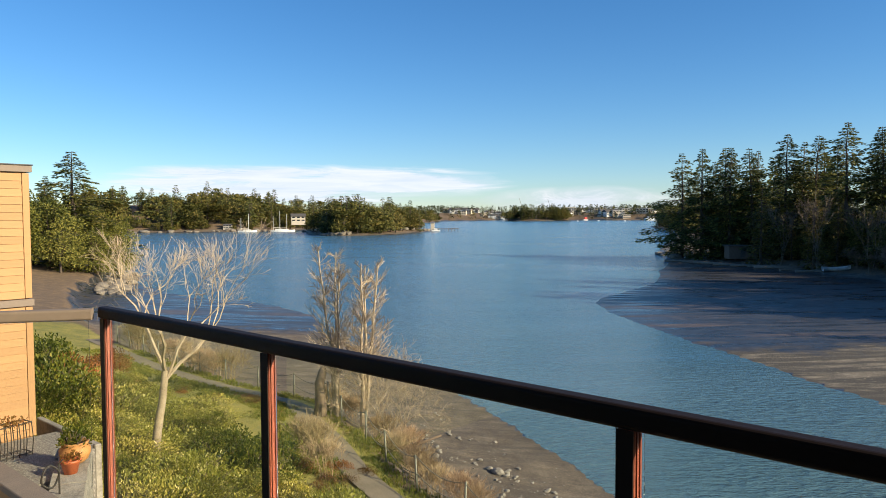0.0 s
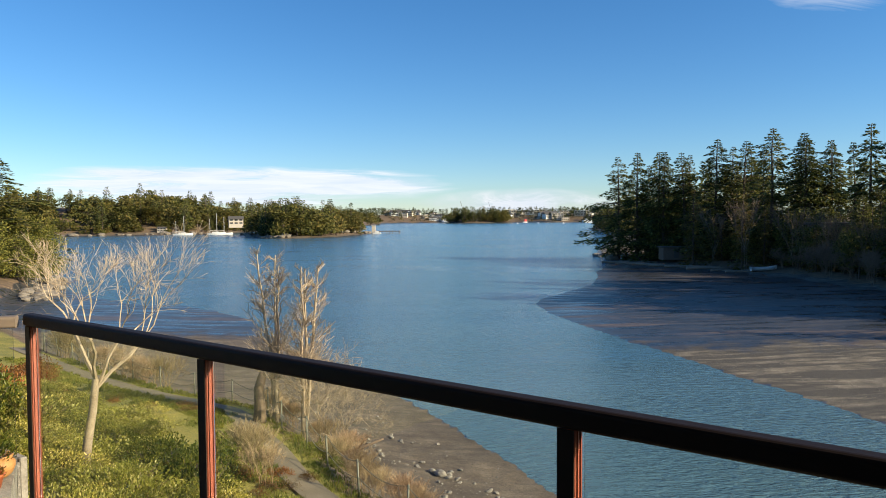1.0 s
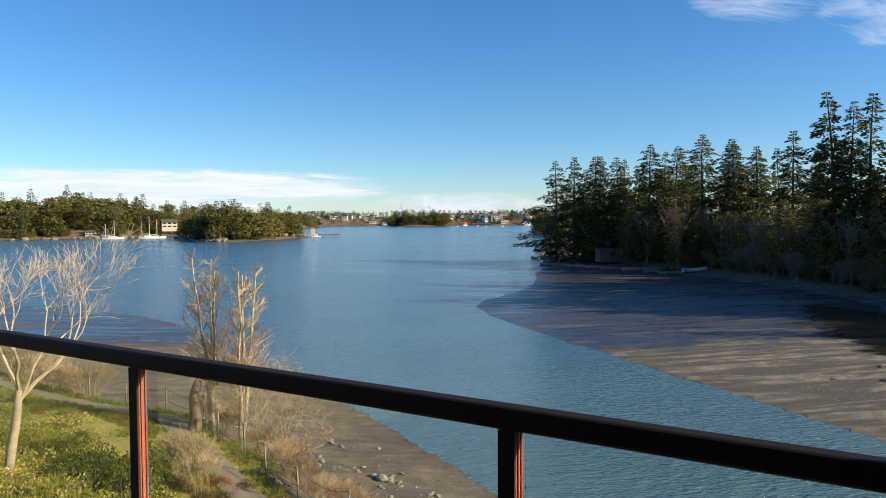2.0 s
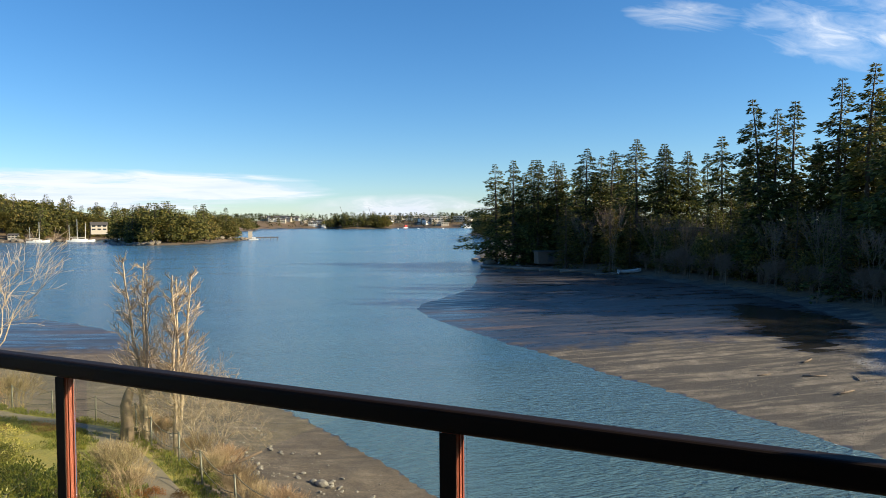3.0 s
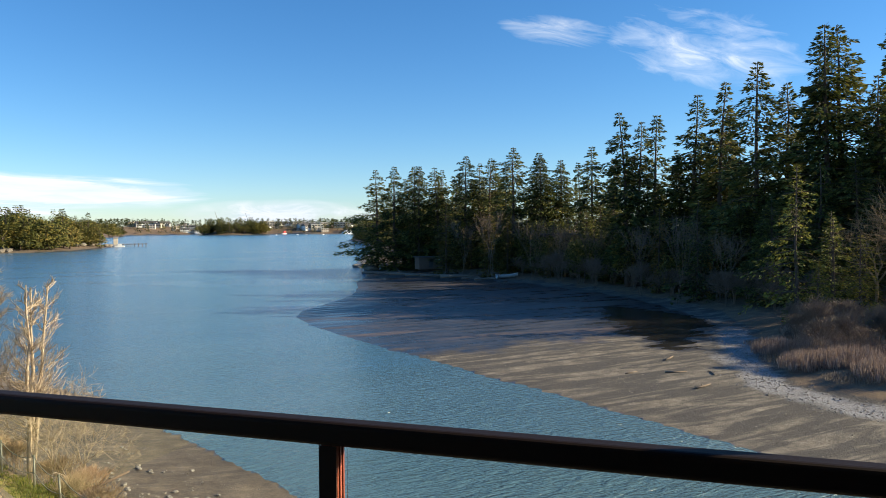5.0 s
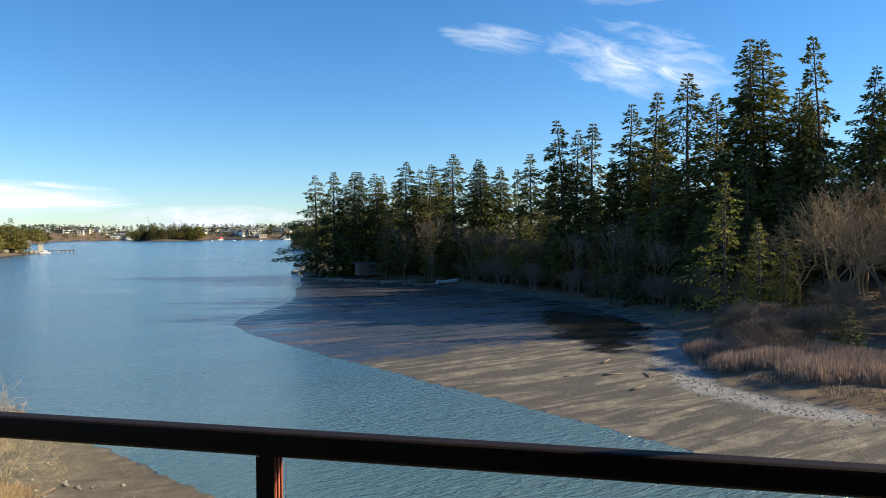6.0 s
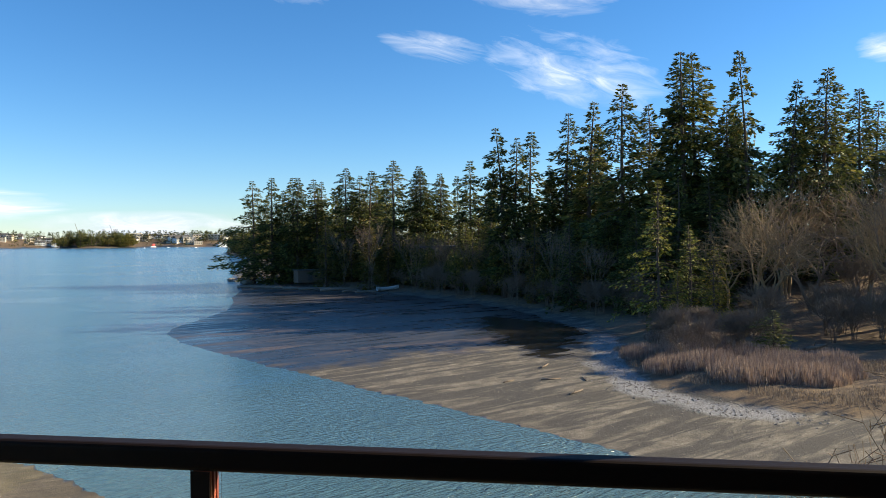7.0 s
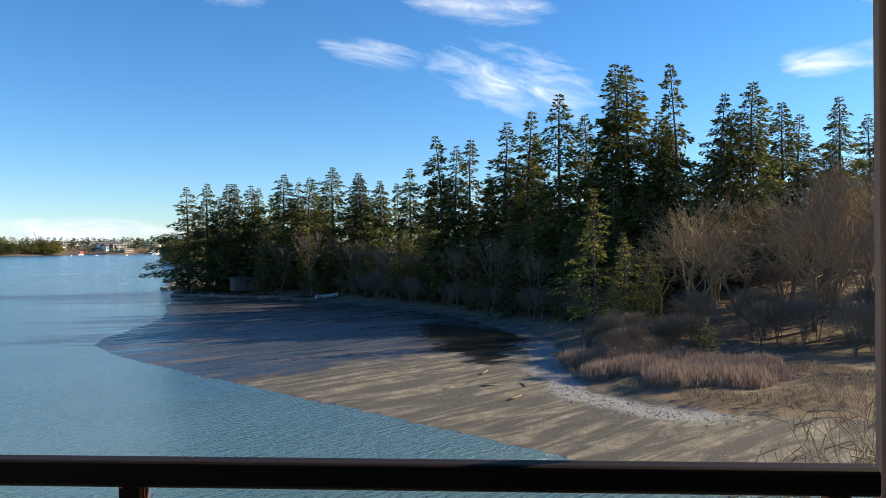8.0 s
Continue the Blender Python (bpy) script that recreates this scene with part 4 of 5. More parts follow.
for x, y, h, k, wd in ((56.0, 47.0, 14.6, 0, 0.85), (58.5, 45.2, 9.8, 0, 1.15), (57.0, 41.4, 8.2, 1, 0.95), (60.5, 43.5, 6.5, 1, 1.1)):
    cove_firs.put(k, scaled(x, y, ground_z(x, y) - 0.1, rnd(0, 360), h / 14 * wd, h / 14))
small_fir = low_firs.put(0, scaled(50.0, 31.2, ground_z(50, 31.2) - 0.05, 40, 0.60, 0.25), "small bushy green fir among the reeds")

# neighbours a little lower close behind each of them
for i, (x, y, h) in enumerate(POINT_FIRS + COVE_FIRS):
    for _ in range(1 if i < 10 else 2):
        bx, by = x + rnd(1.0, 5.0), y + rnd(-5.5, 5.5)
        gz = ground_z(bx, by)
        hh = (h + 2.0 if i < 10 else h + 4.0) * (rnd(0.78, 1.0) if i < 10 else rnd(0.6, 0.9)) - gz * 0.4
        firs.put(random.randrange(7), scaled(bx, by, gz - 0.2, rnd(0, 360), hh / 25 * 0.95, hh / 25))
# the wood behind and between them
filled = 0
while filled < 50:
    x, y = rnd(60, 135), rnd(20, 175)
    px, py = np.array([x]), np.array([y])
    d = float(away(px, py, RIGHT_HILL)[0])
    if d < 0.5 or d > (9 if y > 95 else 26) or y < 54:
        continue
    gz = ground_z(x, y)
    far = smooth(60, 140, y)
    h = rnd(10, 17) - 2.0 * float(far)
    firs.put(random.randrange(7), scaled(x, y, gz - 0.2, rnd(0, 360), h / 25 * 1.3, h / 25))
    filled += 1
# an understorey of young trees along the wood's foot
for i in range(72):
    s = i / 72
    x, y = 64 + 4 * math.sin(s * 9) + rnd(0, 9), 50 + 118 * s
    while float(away(np.array([x]), np.array([y]), RIGHT_HILL)[0]) < 0.3:
        x += 1.0
    low_firs.put(0, scaled(x, y, ground_z(x, y) - 0.1, rnd(0, 360), rnd(0.7, 1.0), rnd(0.4, 0.75)))
for i in range(44):
    x, y = rnd(64, 100), rnd(6, 47)
    if float(away(np.array([x]), np.array([y]), RIGHT_HILL)[0]) < 1:
        continue
    s = rnd(0.95, 1.45)
    bare_wood.put(i, scaled(x, y, ground_z(x, y) - 0.1, rnd(0, 360), s, s))
for i in range(16):
    x, y = rnd(72, 80), rnd(84, 120)
    s = rnd(0.6, 0.85)
    bare_wood.put(i, scaled(x, y, ground_z(x, y) - 0.1, rnd(0, 360), s, s))

# olive and gold trees along the wood's foot
for i in range(20):
    k = i / 20
    x, y = 65 + 4.5 * math.sin(k * 3.1) + rnd(-0.5, 3), 66 + 96 * k + rnd(-2, 2)
    h = rnd(5, 9)
    (low_firs if i % 3 == 0 else broads).put(2 if i % 3 == 0 else i, scaled(x, y, ground_z(x, y) - 0.2, rnd(0, 360), h / 14 * 1.2 if i % 3 == 0 else h / 10, h / 14 * 1.4 if i % 3 == 0 else h / 10 * 1.1))

# left headland
for i, (x, y, h) in enumerate([(-54.2, 104.8, 17.5), (-73.0, 131.0, 15.1), (-66.0, 112.0, 12.5)]):
    s = h / 25
    firs.put((3, 1, 0)[i], scaled(x, y, ground_z(x, y) - 0.2, rnd(0, 360), s * (1.9, 1.2, 1.4)[i], s))
headland = Grove([stock("headland_evergreen", leafy_meshes(80 + i, 10.0, 8.5, 3600, 0.34, OLIVE, clumps=26, low=0.10), TC, "dense dark olive evergreen on the headland", "tree", "evergreens of the headland") for i in range(3)])
for i, (x, y, h) in enumerate([(-55.7, 101.0, 9.6), (-53.2, 108.1, 9.6), (-53.0, 112.8, 9.4), (-54.4, 119.4, 8.0), (-58.0, 97.5, 8.4), (-60, 104, 10), (-65, 120, 9), (-61, 114, 9.5), (-57, 109, 9), (-56, 93, 8), (-52.5, 98, 7.5), (-60, 90, 9), (-64, 97, 10), (-50.5, 103, 6.5), (-70, 108, 10), (-51.5, 112, 7), (-67, 88, 9), (-75, 118, 10)]):
    headland.put(i, scaled(x, y, ground_z(x, y) - 0.2, rnd(0, 360), h / 10 * 1.15, h / 10 * 1.1))

# island and far shores
def scatter(poly, box, count, lo, hi, margin, share):
    k = 0
    while k < count:
        x, y = rnd(*box[0]), rnd(*box[1])
        if float(away(np.array([x]), np.array([y]), poly)[0]) < margin:
            continue
        k += 1
        h = rnd(lo, hi)
        gz = ground_z(x, y) - 0.3
        if rnd(0, 1) < share:
            small_firs.put(k, scaled(x, y, gz, rnd(0, 360), h * 1.25 / 15, h * 1.25 / 15))
        else:
            broads.put(k, scaled(x, y, gz, rnd(0, 360), h * 1.1 / 10, h / 10))


far_broads = Grove([stock("distant_broadleaf", leafy_meshes(55 + i, 10.0, 8.5, 620, 0.95, BROADLEAF, clumps=11, low=0.12), TC, "olive-green evergreen tree on a far shore", "tree", "evergreens on the far shores") for i in range(4)])


def fringe(line, count, lo, hi, back, share, squat=1.0):
    """Trees in a belt behind a shoreline."""
    lengths = [math.dist(a, b) for a, b in zip(line, line[1:])]
    total = sum(lengths)
    for k in range(count):
        s = rnd(0, total)
        for (a, b), n in zip(zip(line, line[1:]), lengths):
            if s <= n:
                break
            s -= n
        f = s / n
        nx, ny = -(b[1] - a[1]) / n, (b[0] - a[0]) / n
        d = back * (k / count) ** 0.8 + rnd(1, 4)
        x, y = a[0] + (b[0] - a[0]) * f + nx * d, a[1] + (b[1] - a[1]) * f + ny * d
        h = rnd(lo, hi)
        gz = ground_z(x, y) - 0.4
        if rnd(0, 1) < share:
            small_firs.put(k, scaled(x, y, gz, rnd(0, 360), h * 1.3 / 15 * squat, h * 1.2 / 15))
        else:
            far_broads.put(k, scaled(x, y, gz, rnd(0, 360), h * 1.15 / 10 * squat, h * 0.9 / 10))


fringe([(-91, 462), (-76, 420), (-56, 381), (-40, 384), (-25, 403), (-10, 468)], 96, 11, 17.5, 24, 0.4)
fringe([(-330, 405), (-260, 440), (-165, 479), (-132, 492), (-110, 505), (-103, 622)], 90, 4, 8, 14, 0.1)
fringe([(-330, 405), (-260, 440), (-165, 479), (-132, 492), (-110, 505), (-103, 622)], 230, 12, 19, 85, 0.25)
fringe([(-103, 622), (-70, 800), (-10, 1200), (0, 1650)], 120, 11, 20, 80, 0.55, 1.3)
fringe([(195, 664), (168, 560), (142, 430), (125, 395), (113, 352)], 60, 11, 17, 14, 0.8)
fringe([(126, 1502), (180, 1472), (255, 1482), (285, 1520)], 46, 16, 26, 40, 0.6, 1.3)
scatter(RIGHT_HILL, ((95, 260), (190, 700)), 70, 12, 22, 2, 0.8)


def far_wood(name, label, poly, box, count, lo, hi, margin):
    """A far wood of rough cones and clumps, too far off to count."""
    b = Build()
    k = 0
    while k < count:
        x, y = rnd(*box[0]), rnd(*box[1])
        if float(away(np.array([x]), np.array([y]), poly)[0]) < margin:
            continue
        k += 1
        h, z0 = rnd(lo, hi), ground_z(x, y)
        for i in range(22):
            f = rnd(0.1, 1)
            a = rnd(0, 6.28)
            r = h * 0.26 * (1.05 - f)
            c = Vector((x + r * math.cos(a), y + r * math.sin(a), z0 + h * f))
            d = (Vector((math.cos(a), math.sin(a), rnd(-0.5, 0.9)))).normalized()
            b.leaf(c - d * h * 0.08, d, d.cross(Vector((0.1, 0.2, 1))).normalized(), h * 0.26, h * 0.16)
    solid(name, b, FIR, label, "wood", kind="stuff")


far_wood("far_wood", "dark far wood behind the harbour", LEFT_SHORE, ((-60, 760), (1500, 1950)), 900, 11, 19, 6)

# ---- the near bank: path, fence, trees, shrubs ----
BANK_LINE = [Vector((x, y, 0)) for x, y in NEAR_BANK[1:14]]


def bank_walk(step, start=0.0, stop=1e9):
    """Places along the edge of the bank at even steps, with the direction there."""
    out, gone, want = [], 0.0, start
    for a, b in zip(BANK_LINE, BANK_LINE[1:]):
        n = (b - a).length
        while want <= gone + n and want <= stop:
            out.append((a.lerp(b, (want - gone) / n), (b - a).normalized()))
            want += step
        gone += n
    return out


left, right = [], []
for p, d in bank_walk(0.5, 6):
    side = Vector((-d.y, d.x, 0))
    for o, store in ((0.75, right), (1.75, left)):
        q = p + side * (o + 0.08 * math.sin(p.y * 2.1 + o))
        store.append((q.x, q.y, ground_z(q.x, q.y) + 0.03))


def eased(pts, k=3):
    """The same line with its kinks rounded off."""
    return [tuple(sum(pts[min(max(i + j, 0), len(pts) - 1)][c] for j in range(-k, k + 1)) / (2 * k + 1) for c in range(3)) for i in range(len(pts))]


solid("path", Build().strip(eased(left), eased(right)), ASPHALT, "narrow worn asphalt footpath along the bank", "path", kind="structure")

fence = thing("fence", "low wire fence on thin steel posts beside the path", "fence")
fpost = Build().tube([(0, 0, -0.2), (0, 0, 1.08)], [0.032, 0.032], 7).tube([(0, 0, 1.08), (0, 0, 1.10)], [0.038, 0.02], 7).mesh("post", STEEL, True)
stakes = bank_walk(2.55, 13.4)
tops = []
for p, d in stakes:
    z = ground_z(p.x, p.y)
    o = part("post", fpost, STEEL, fence)
    o.matrix_world = pose(p.x, p.y, z, rnd(-3, 3), rnd(-3, 3), 0)
    tops.append(Vector((p.x, p.y, z)))
for a, b in zip(tops, tops[1:]):
    for h, sag in ((1.05, 0.22), (0.55, 0.18)):
        pts = [a.lerp(b, q / 6) + Vector((0, 0, h - sag * 4 * (q / 6) * (1 - q / 6))) for q in range(7)]
        part("wire", Build().tube(pts, [0.012] * 7, 4, False), STEEL, fence)

# the pale forked tree
me_t, me_c = bare_meshes(8, 5.3, 6, 0.52, 3, 0.50, 0.026, PALE_BARK, 0.36, 0.28, 1, 0.05, 9, 0.005, (0.58, 0.78), (0.54, 0.76))
pale_tree = stock("bare_white_tree", (me_t, me_c), TB, "leafless pale-barked tree forking into a wide twiggy crown", "tree")
pale_tree.matrix_world = pose(-8.41, 20.57, ground_z(-8.41, 20.57) + 0.1, 0, 5, 0) @ pose(0, 0, 0, 0, 0, 100)
# slender trees by the fence
slim = Grove([stock("bare_poplar", ms, TB, "slender leafless pale tree by the fence", "tree", "slender bare trees by the fence")
              for ms in (slender_meshes(72, 6.9, 3, 1.8, PALE_BARK), slender_meshes(73, 6.9, 3, 2.0, PALE_BARK), bare_meshes(74, 5.4, 6, 0.85, 3, 0.26, 0.012, PALE_BARK, 0.36, 0.1, 1, 0.12, 6, 0.006))])
slim.put(0, scaled(-4.35, 28.8, ground_z(-4.35, 28.8), 20, 1.0))
slim.put(1, scaled(-3.3, 28.7, ground_z(-3.3, 28.7), 130, 1.05))
slim.put(2, scaled(-2.6, 28.4, ground_z(-2.6, 28.4), 40, 0.95), "low spreading leafless tree with tan twigs")
slim.put(2, scaled(-2.0, 27.3, ground_z(-2.0, 27.3), 160, 0.6), "low spreading leafless tree with tan twigs")
slim.put(2, scaled(-1.6, 28.8, ground_z(-1.6, 28.8), 280, 0.75), "low spreading leafless tree with tan twigs")
slim.put(2, scaled(-14, 39.8, ground_z(-14, 39.8), 80, 0.6), "small leafless tree beyond the fence")
slim.put(2, scaled(-11.5, 36.5, ground_z(-11.5, 36.5), 10, 0.55), "small leafless tree beyond the fence")
stump = Build().tube([(0, 0, -0.3), (0.05, 0, 0.6), (0.0, 0.05, 1.3), (0.12, 0.05, 1.75), (0.1, 0.1, 1.95)], [0.30, 0.22, 0.2, 0.17, 0.05], 9)
solid("dead_stump", stump, GREY_TWIG, "broken brown trunk standing by the fence", "stump", smooth=True).location = (-4.95, 28.2, ground_z(-4.95, 28.2))
fallen = Build().tube([(-1.6, 0, 0.35), (-0.6, 0.1, 0.42), (0.5, 0.0, 0.55), (1.5, 0.15, 0.95)], [0.10, 0.09, 0.07, 0.04], 7).tube([(0.5, 0, 0.55), (1.0, -0.3, 1.2)], [0.05, 0.02], 5).tube([(-0.8, 0.1, 0.42), (-0.5, 0.4, 0.1)], [0.05, 0.03], 5)
solid("fallen_branch", fallen, GREY_TWIG, "fallen grey branch lying on the beach edge", "branch", smooth=True).matrix_world = pose(-1.6, 27.2, ground_z(-1.6, 27.2) - 0.2, 0, 0, -10)
gnarled = stock("gnarled_bare_tree", bare_meshes(91, 6.8, 6, 0.85, 3, 0.22, 0.011, GREY_TWIG, 0.45, 0.12, 2, 0.16, 7, 0.005), TB, "gnarled leafless lichen-grey tree below the balcony", "tree")
gnarled.matrix_world = scaled(11.6, 4.2, ground_z(11.6, 4.2), 30, 1.25, 2.0)

SL = ("stem", "crown")
hedges = Grove([stock("hedge_shrub", shrub_meshes(100 + i, 2.3, 1.25, 2200, 0.10, HEDGE), SL, "glossy green leafy shrub on the slope", "shrub", "shrubs on the slope") for i in range(3)])
golds = Grove([stock("ground_cover_shrub", shrub_meshes(110 + i, 2.4, 0.7, 2000, 0.085, GOLDEN), SL, "low yellow-green ground cover in sunshine", "shrub", "ground cover on the slope") for i in range(3)])
russets = Grove([stock("russet_shrub", shrub_meshes(120 + i, 1.8, 0.8, 1200, 0.09, RUSSET), SL, "russet and orange-leaved shrub", "shrub", "russet shrubs on the slope") for i in range(2)])
twigs = Grove([stock("twiggy_bush", bare_meshes(130 + i, 1.7, 4, 0.5, 3, 0.38, 0.009, PINK_TWIGS, 0.3, 0.35, 7, 0.08, 4, 0.006), TB, "leafless bush of fine pale tan twigs", "bush", "twiggy bushes on the bank") for i in range(2)])
grass = Grove([stock("grass_tuft", blade_meshes(140 + i, 1.3, 420, 0.20, 0.02, GRASS, "blade"), ("blade",), "tuft of green and straw-coloured grass", "grass", "grass tufts by the path") for i in range(2)])

random.seed(77)


def plant(grove, k, x, y, lo, hi, tall=1.0, sink=0.05):
    s = rnd(lo, hi)
    return grove.put(k, scaled(x, y, ground_z(x, y) - sink, rnd(0, 360), s, s * tall * rnd(0.85, 1.15)))


# bands of planting, from the house down to the path
k = 0
while k < 200:
    x, y = rnd(-15.5, 1.5), rnd(11.0, 32)
    d = float(away(np.array([x]), np.array([y]), NEAR_BANK)[0])
    if d < 3.3 or (x < -6.5 and d < 4.8) or x < -7.8 - (y - 12.5) * 0.62:
        continue
    k += 1
    if y > 17.5 and rnd(0, 1) < 0.32:
        plant(hedges, k, x, y, 0.4, 0.65, 0.75)
    else:
        plant(golds, k, x, y, 0.7, 1.1, 1.0 if y < 19 else 0.8)
for i in range(24):
    s = i / 24
    plant(hedges, i, -13.5 + 8.3 * s + rnd(-0.5, 0.5), 26.8 - 6.6 * s + rnd(-0.6, 0.6), 0.5, 0.75, 0.85)
for i in range(34):
    s = rnd(0, 1)
    plant(hedges if i % 2 else golds, i, -23 + 11 * s + rnd(-2, 2), 34 - 14 * s + rnd(-3, 3), 0.9, 1.5, 1.1)
for x, y, s in ((-5.7, 20.6, 0.95), (-5.0, 19.9, 0.8), (-6.5, 21.0, 0.8)):
    hedges.put(0, scaled(x, y, ground_z(x, y) - 0.05, rnd(0, 360), s), "dark green rounded shrub on the slope")
for i in range(30):
    x, y = rnd(-17.5, -8.8), rnd(15.8, 26)
    if x < -8.6 - (y - 15.5) * 0.55:
        plant(hedges, i, x, y, 0.75, 1.2, 1.1)
for i in range(14):
    plant(russets, i, rnd(-21, -15), rnd(26, 36), 0.9, 1.5)
for i in range(7):
    plant(russets, i, rnd(-5.0, -2.4), rnd(19.3, 23), 0.35, 0.6, 0.7)
for i in range(26):
    s = rnd(0, 1)
    plant(russets if i % 3 else hedges, i, -19 + 12.5 * s + rnd(-0.6, 0.6), 33.5 - 5.0 * s + rnd(-0.6, 0.6), 0.35, 0.6, 0.6)
for x, y, s in ((-3.9, 21.6, 0.9), (-3.5, 20.7, 0.7), (-4.4, 22.5, 0.8)):
    twigs.put(0, scaled(x, y, ground_z(x, y), rnd(0, 360), s))
for p, d in bank_walk(0.75, 14, 34):
    side = Vector((d.y, -d.x, 0))
    if rnd(0, 1) < 0.8:
        q = p + side * rnd(0.5, 1.8)
        twigs.put(random.randrange(2), scaled(q.x, q.y, ground_z(q.x, q.y), rnd(0, 360), rnd(0.45, 0.8)))
for p, d in bank_walk(1.3, 40, 90):
    side = Vector((d.y, -d.x, 0))
    q = p + side * rnd(0.2, 1.6)
    twigs.put(random.randrange(2), scaled(q.x, q.y, ground_z(q.x, q.y), rnd(0, 360), rnd(0.7, 1.2)))
for x, y in ((-1.9, 24.6), (-1.6, 24.0), (-2.3, 25.3)):
    hedges.put(1, scaled(x, y, ground_z(x, y) - 0.1, rnd(0, 360), 0.45), "small bright green shrub beside the fence")
for p, d in bank_walk(0.42, 12, 50):
    side = Vector((-d.y, d.x, 0))
    for o in (0.3, 2.3, 3.1):
        q = p + side * (o + rnd(-0.3, 0.3)) + d * rnd(-0.2, 0.2)
        grass.put(random.randrange(2), scaled(q.x, q.y, ground_z(q.x, q.y) - 0.02, rnd(0, 360), rnd(0.5, 0.9), rnd(0.5, 1.0)))

# ---- stones ----


def stone_mesh(seed, squash=0.65):
    """A weathered stone with flat and rounded sides."""
    random.seed(seed)
    bm = bmesh.new()
    bmesh.ops.create_icosphere(bm, subdivisions=2, radius=1.0)
    cuts = [(sphere_dir(), rnd(0.55, 0.9)) for _ in range(7)]
    for v in bm.verts:
        for d, r in cuts:
            k = v.co.dot(d) - r
            if k > 0:
                v.co -= d * k * 0.9
        v.co *= 1 + 0.08 * noise.noise(v.co * 2.3 + Vector((seed, 0, 0)))
        v.co.z *= squash
    me = bpy.data.meshes.new("stone")
    bm.to_mesh(me)
    bm.free()
    return me


stone_shapes = [stone_mesh(200 + i) for i in range(6)]
for me in stone_shapes[:4]:
    me.materials.append(STONE)
for me in stone_shapes[4:]:
    me.materials.append(DARK_ROCK)
random.seed(31)


def stone(x, y, r, k, label, group, name="beach_stone", category="stone"):
    o = new(name, stone_shapes[k])
    o.matrix_world = pose(x, y, ground_z(x, y) + r * 0.22, rnd(-12, 12), rnd(-12, 12), rnd(0, 360)) @ Matrix.Diagonal((r * rnd(0.8, 1.3), r * rnd(0.8, 1.2), r, 1))
    return tagged(o, label, category, group)


count = 0
while count < 285:
    x, y = rnd(-5, 6.5), rnd(19, 37)
    px, py = np.array([x]), np.array([y])
    if float(away(px, py, NEAR_BANK)[0]) > -1.2 or float(away(px, py, NEAR_SHORE)[0]) < 0.8:
        continue
    if rnd(0, 1) > 1.1 - 0.10 * abs(y - 25 + x) - 0.05 * max(0, x):
        continue
    stone(x, y, 0.035 + 0.085 * rnd(0, 1) ** 2.2, random.randrange(4), "grey-brown stone lying on the muddy beach", "stones on the beach")
    count += 1
for x, y, r in ((2.05, 26.4, 0.27), (2.35, 26.5, 0.17), (1.75, 26.7, 0.18), (2.3, 26.1, 0.13), (-0.7, 27.7, 0.2), (-0.3, 27.4, 0.15)):
    stone(x, y, r, 0, "large pale boulder on the muddy beach", "stones on the beach", "boulder", "boulder")
for i in range(70):
    s = rnd(0, 1)
    x, y = -40 - 12.5 * s + rnd(-1.5, 1), 86 + 33 * s + rnd(-2, 2)
    stone(x, y, rnd(0.3, 0.85), 4 + i % 2, "rough brown rock on the headland shore", "rocks of the headland", "shore_rock", "rock")
for i in range(46):
    s = i / 46
    x, y = -88 + 80 * s + rnd(-3, 3), 0
    y = 462 - 82 * math.sin(min(s / 0.42, 1) * math.pi / 2) if s < 0.42 else 380 + (s - 0.42) / 0.58 * 105
    stone(x, y + rnd(0, 4), rnd(1.0, 2.4), 4 + i % 2, "pale rock on the island's shore", "rocks of the island", "shore_rock", "rock")
for i in range(40):
    x = -300 + 190 * i / 40 + rnd(-3, 3)
    y = 420 + (x + 300) * 0.42 + rnd(0, 3)
    stone(x, y, rnd(1.2, 2.8), 4 + i % 2, "pale rock on the far shore", "rocks of the far shore", "shore_rock", "rock")
for i in range(26):
    s = i / 26
    x, y = 54.5 + 2 * s + rnd(-1, 4), 166 + 22 * s
    stone(x, y, rnd(0.7, 1.6), 5, "dark rock at the foot of the wooded point", "rocks of the point", "shore_rock", "rock")



def pebbles(name, label, box, count, lo, hi, keep, material):
    """Loose small stones, too many to count, thinned out by keep(x, y)."""
    rng = np.random.default_rng(len(name) + count)
    x, y = rng.uniform(*box[0], count), rng.uniform(*box[1], count)
    ok = rng.uniform(0, 1, count) < keep(x, y)
    x, y = x[ok], y[ok]
    z = survey(x, y)[0]
    b = Build()
    for i in range(len(x)):
        r = lo + (hi - lo) * rng.uniform() ** 2.5
        e = rng.uniform(0.6, 1.3, 6) * r
        q = len(b.v)
        b.v += [Vector((x[i] + dx, y[i] + dy, z[i] + dz)) for dx, dy, dz in ((e[0], 0, 0), (0, e[1], 0), (-e[2], 0, 0), (0, -e[3], 0), (0.2 * r, 0.1 * r, 0.6 * e[4]), (0, 0, -0.4 * r))]
        b.f += [(q + k, q + (k + 1) % 4, q + 4) for k in range(4)] + [(q + (k + 1) % 4, q + k, q + 5) for k in range(4)]
    return solid(name, b, material, label, "stones", kind="stuff")


PEBBLE = plain("mixed_pebbles", [(0.07, 0.064, 0.055), (0.20, 0.18, 0.155), (0.44, 0.42, 0.38)], 3.0, 0.85, bumps=0.3, fine=4.0)
pebbles("shell_gravel", "pale gravel and broken shell along the beach crest", ((28, 56), (17, 52)), 26000, 0.03, 0.12, lambda x, y: survey(x, y)[3] * 0.9, PEBBLE)
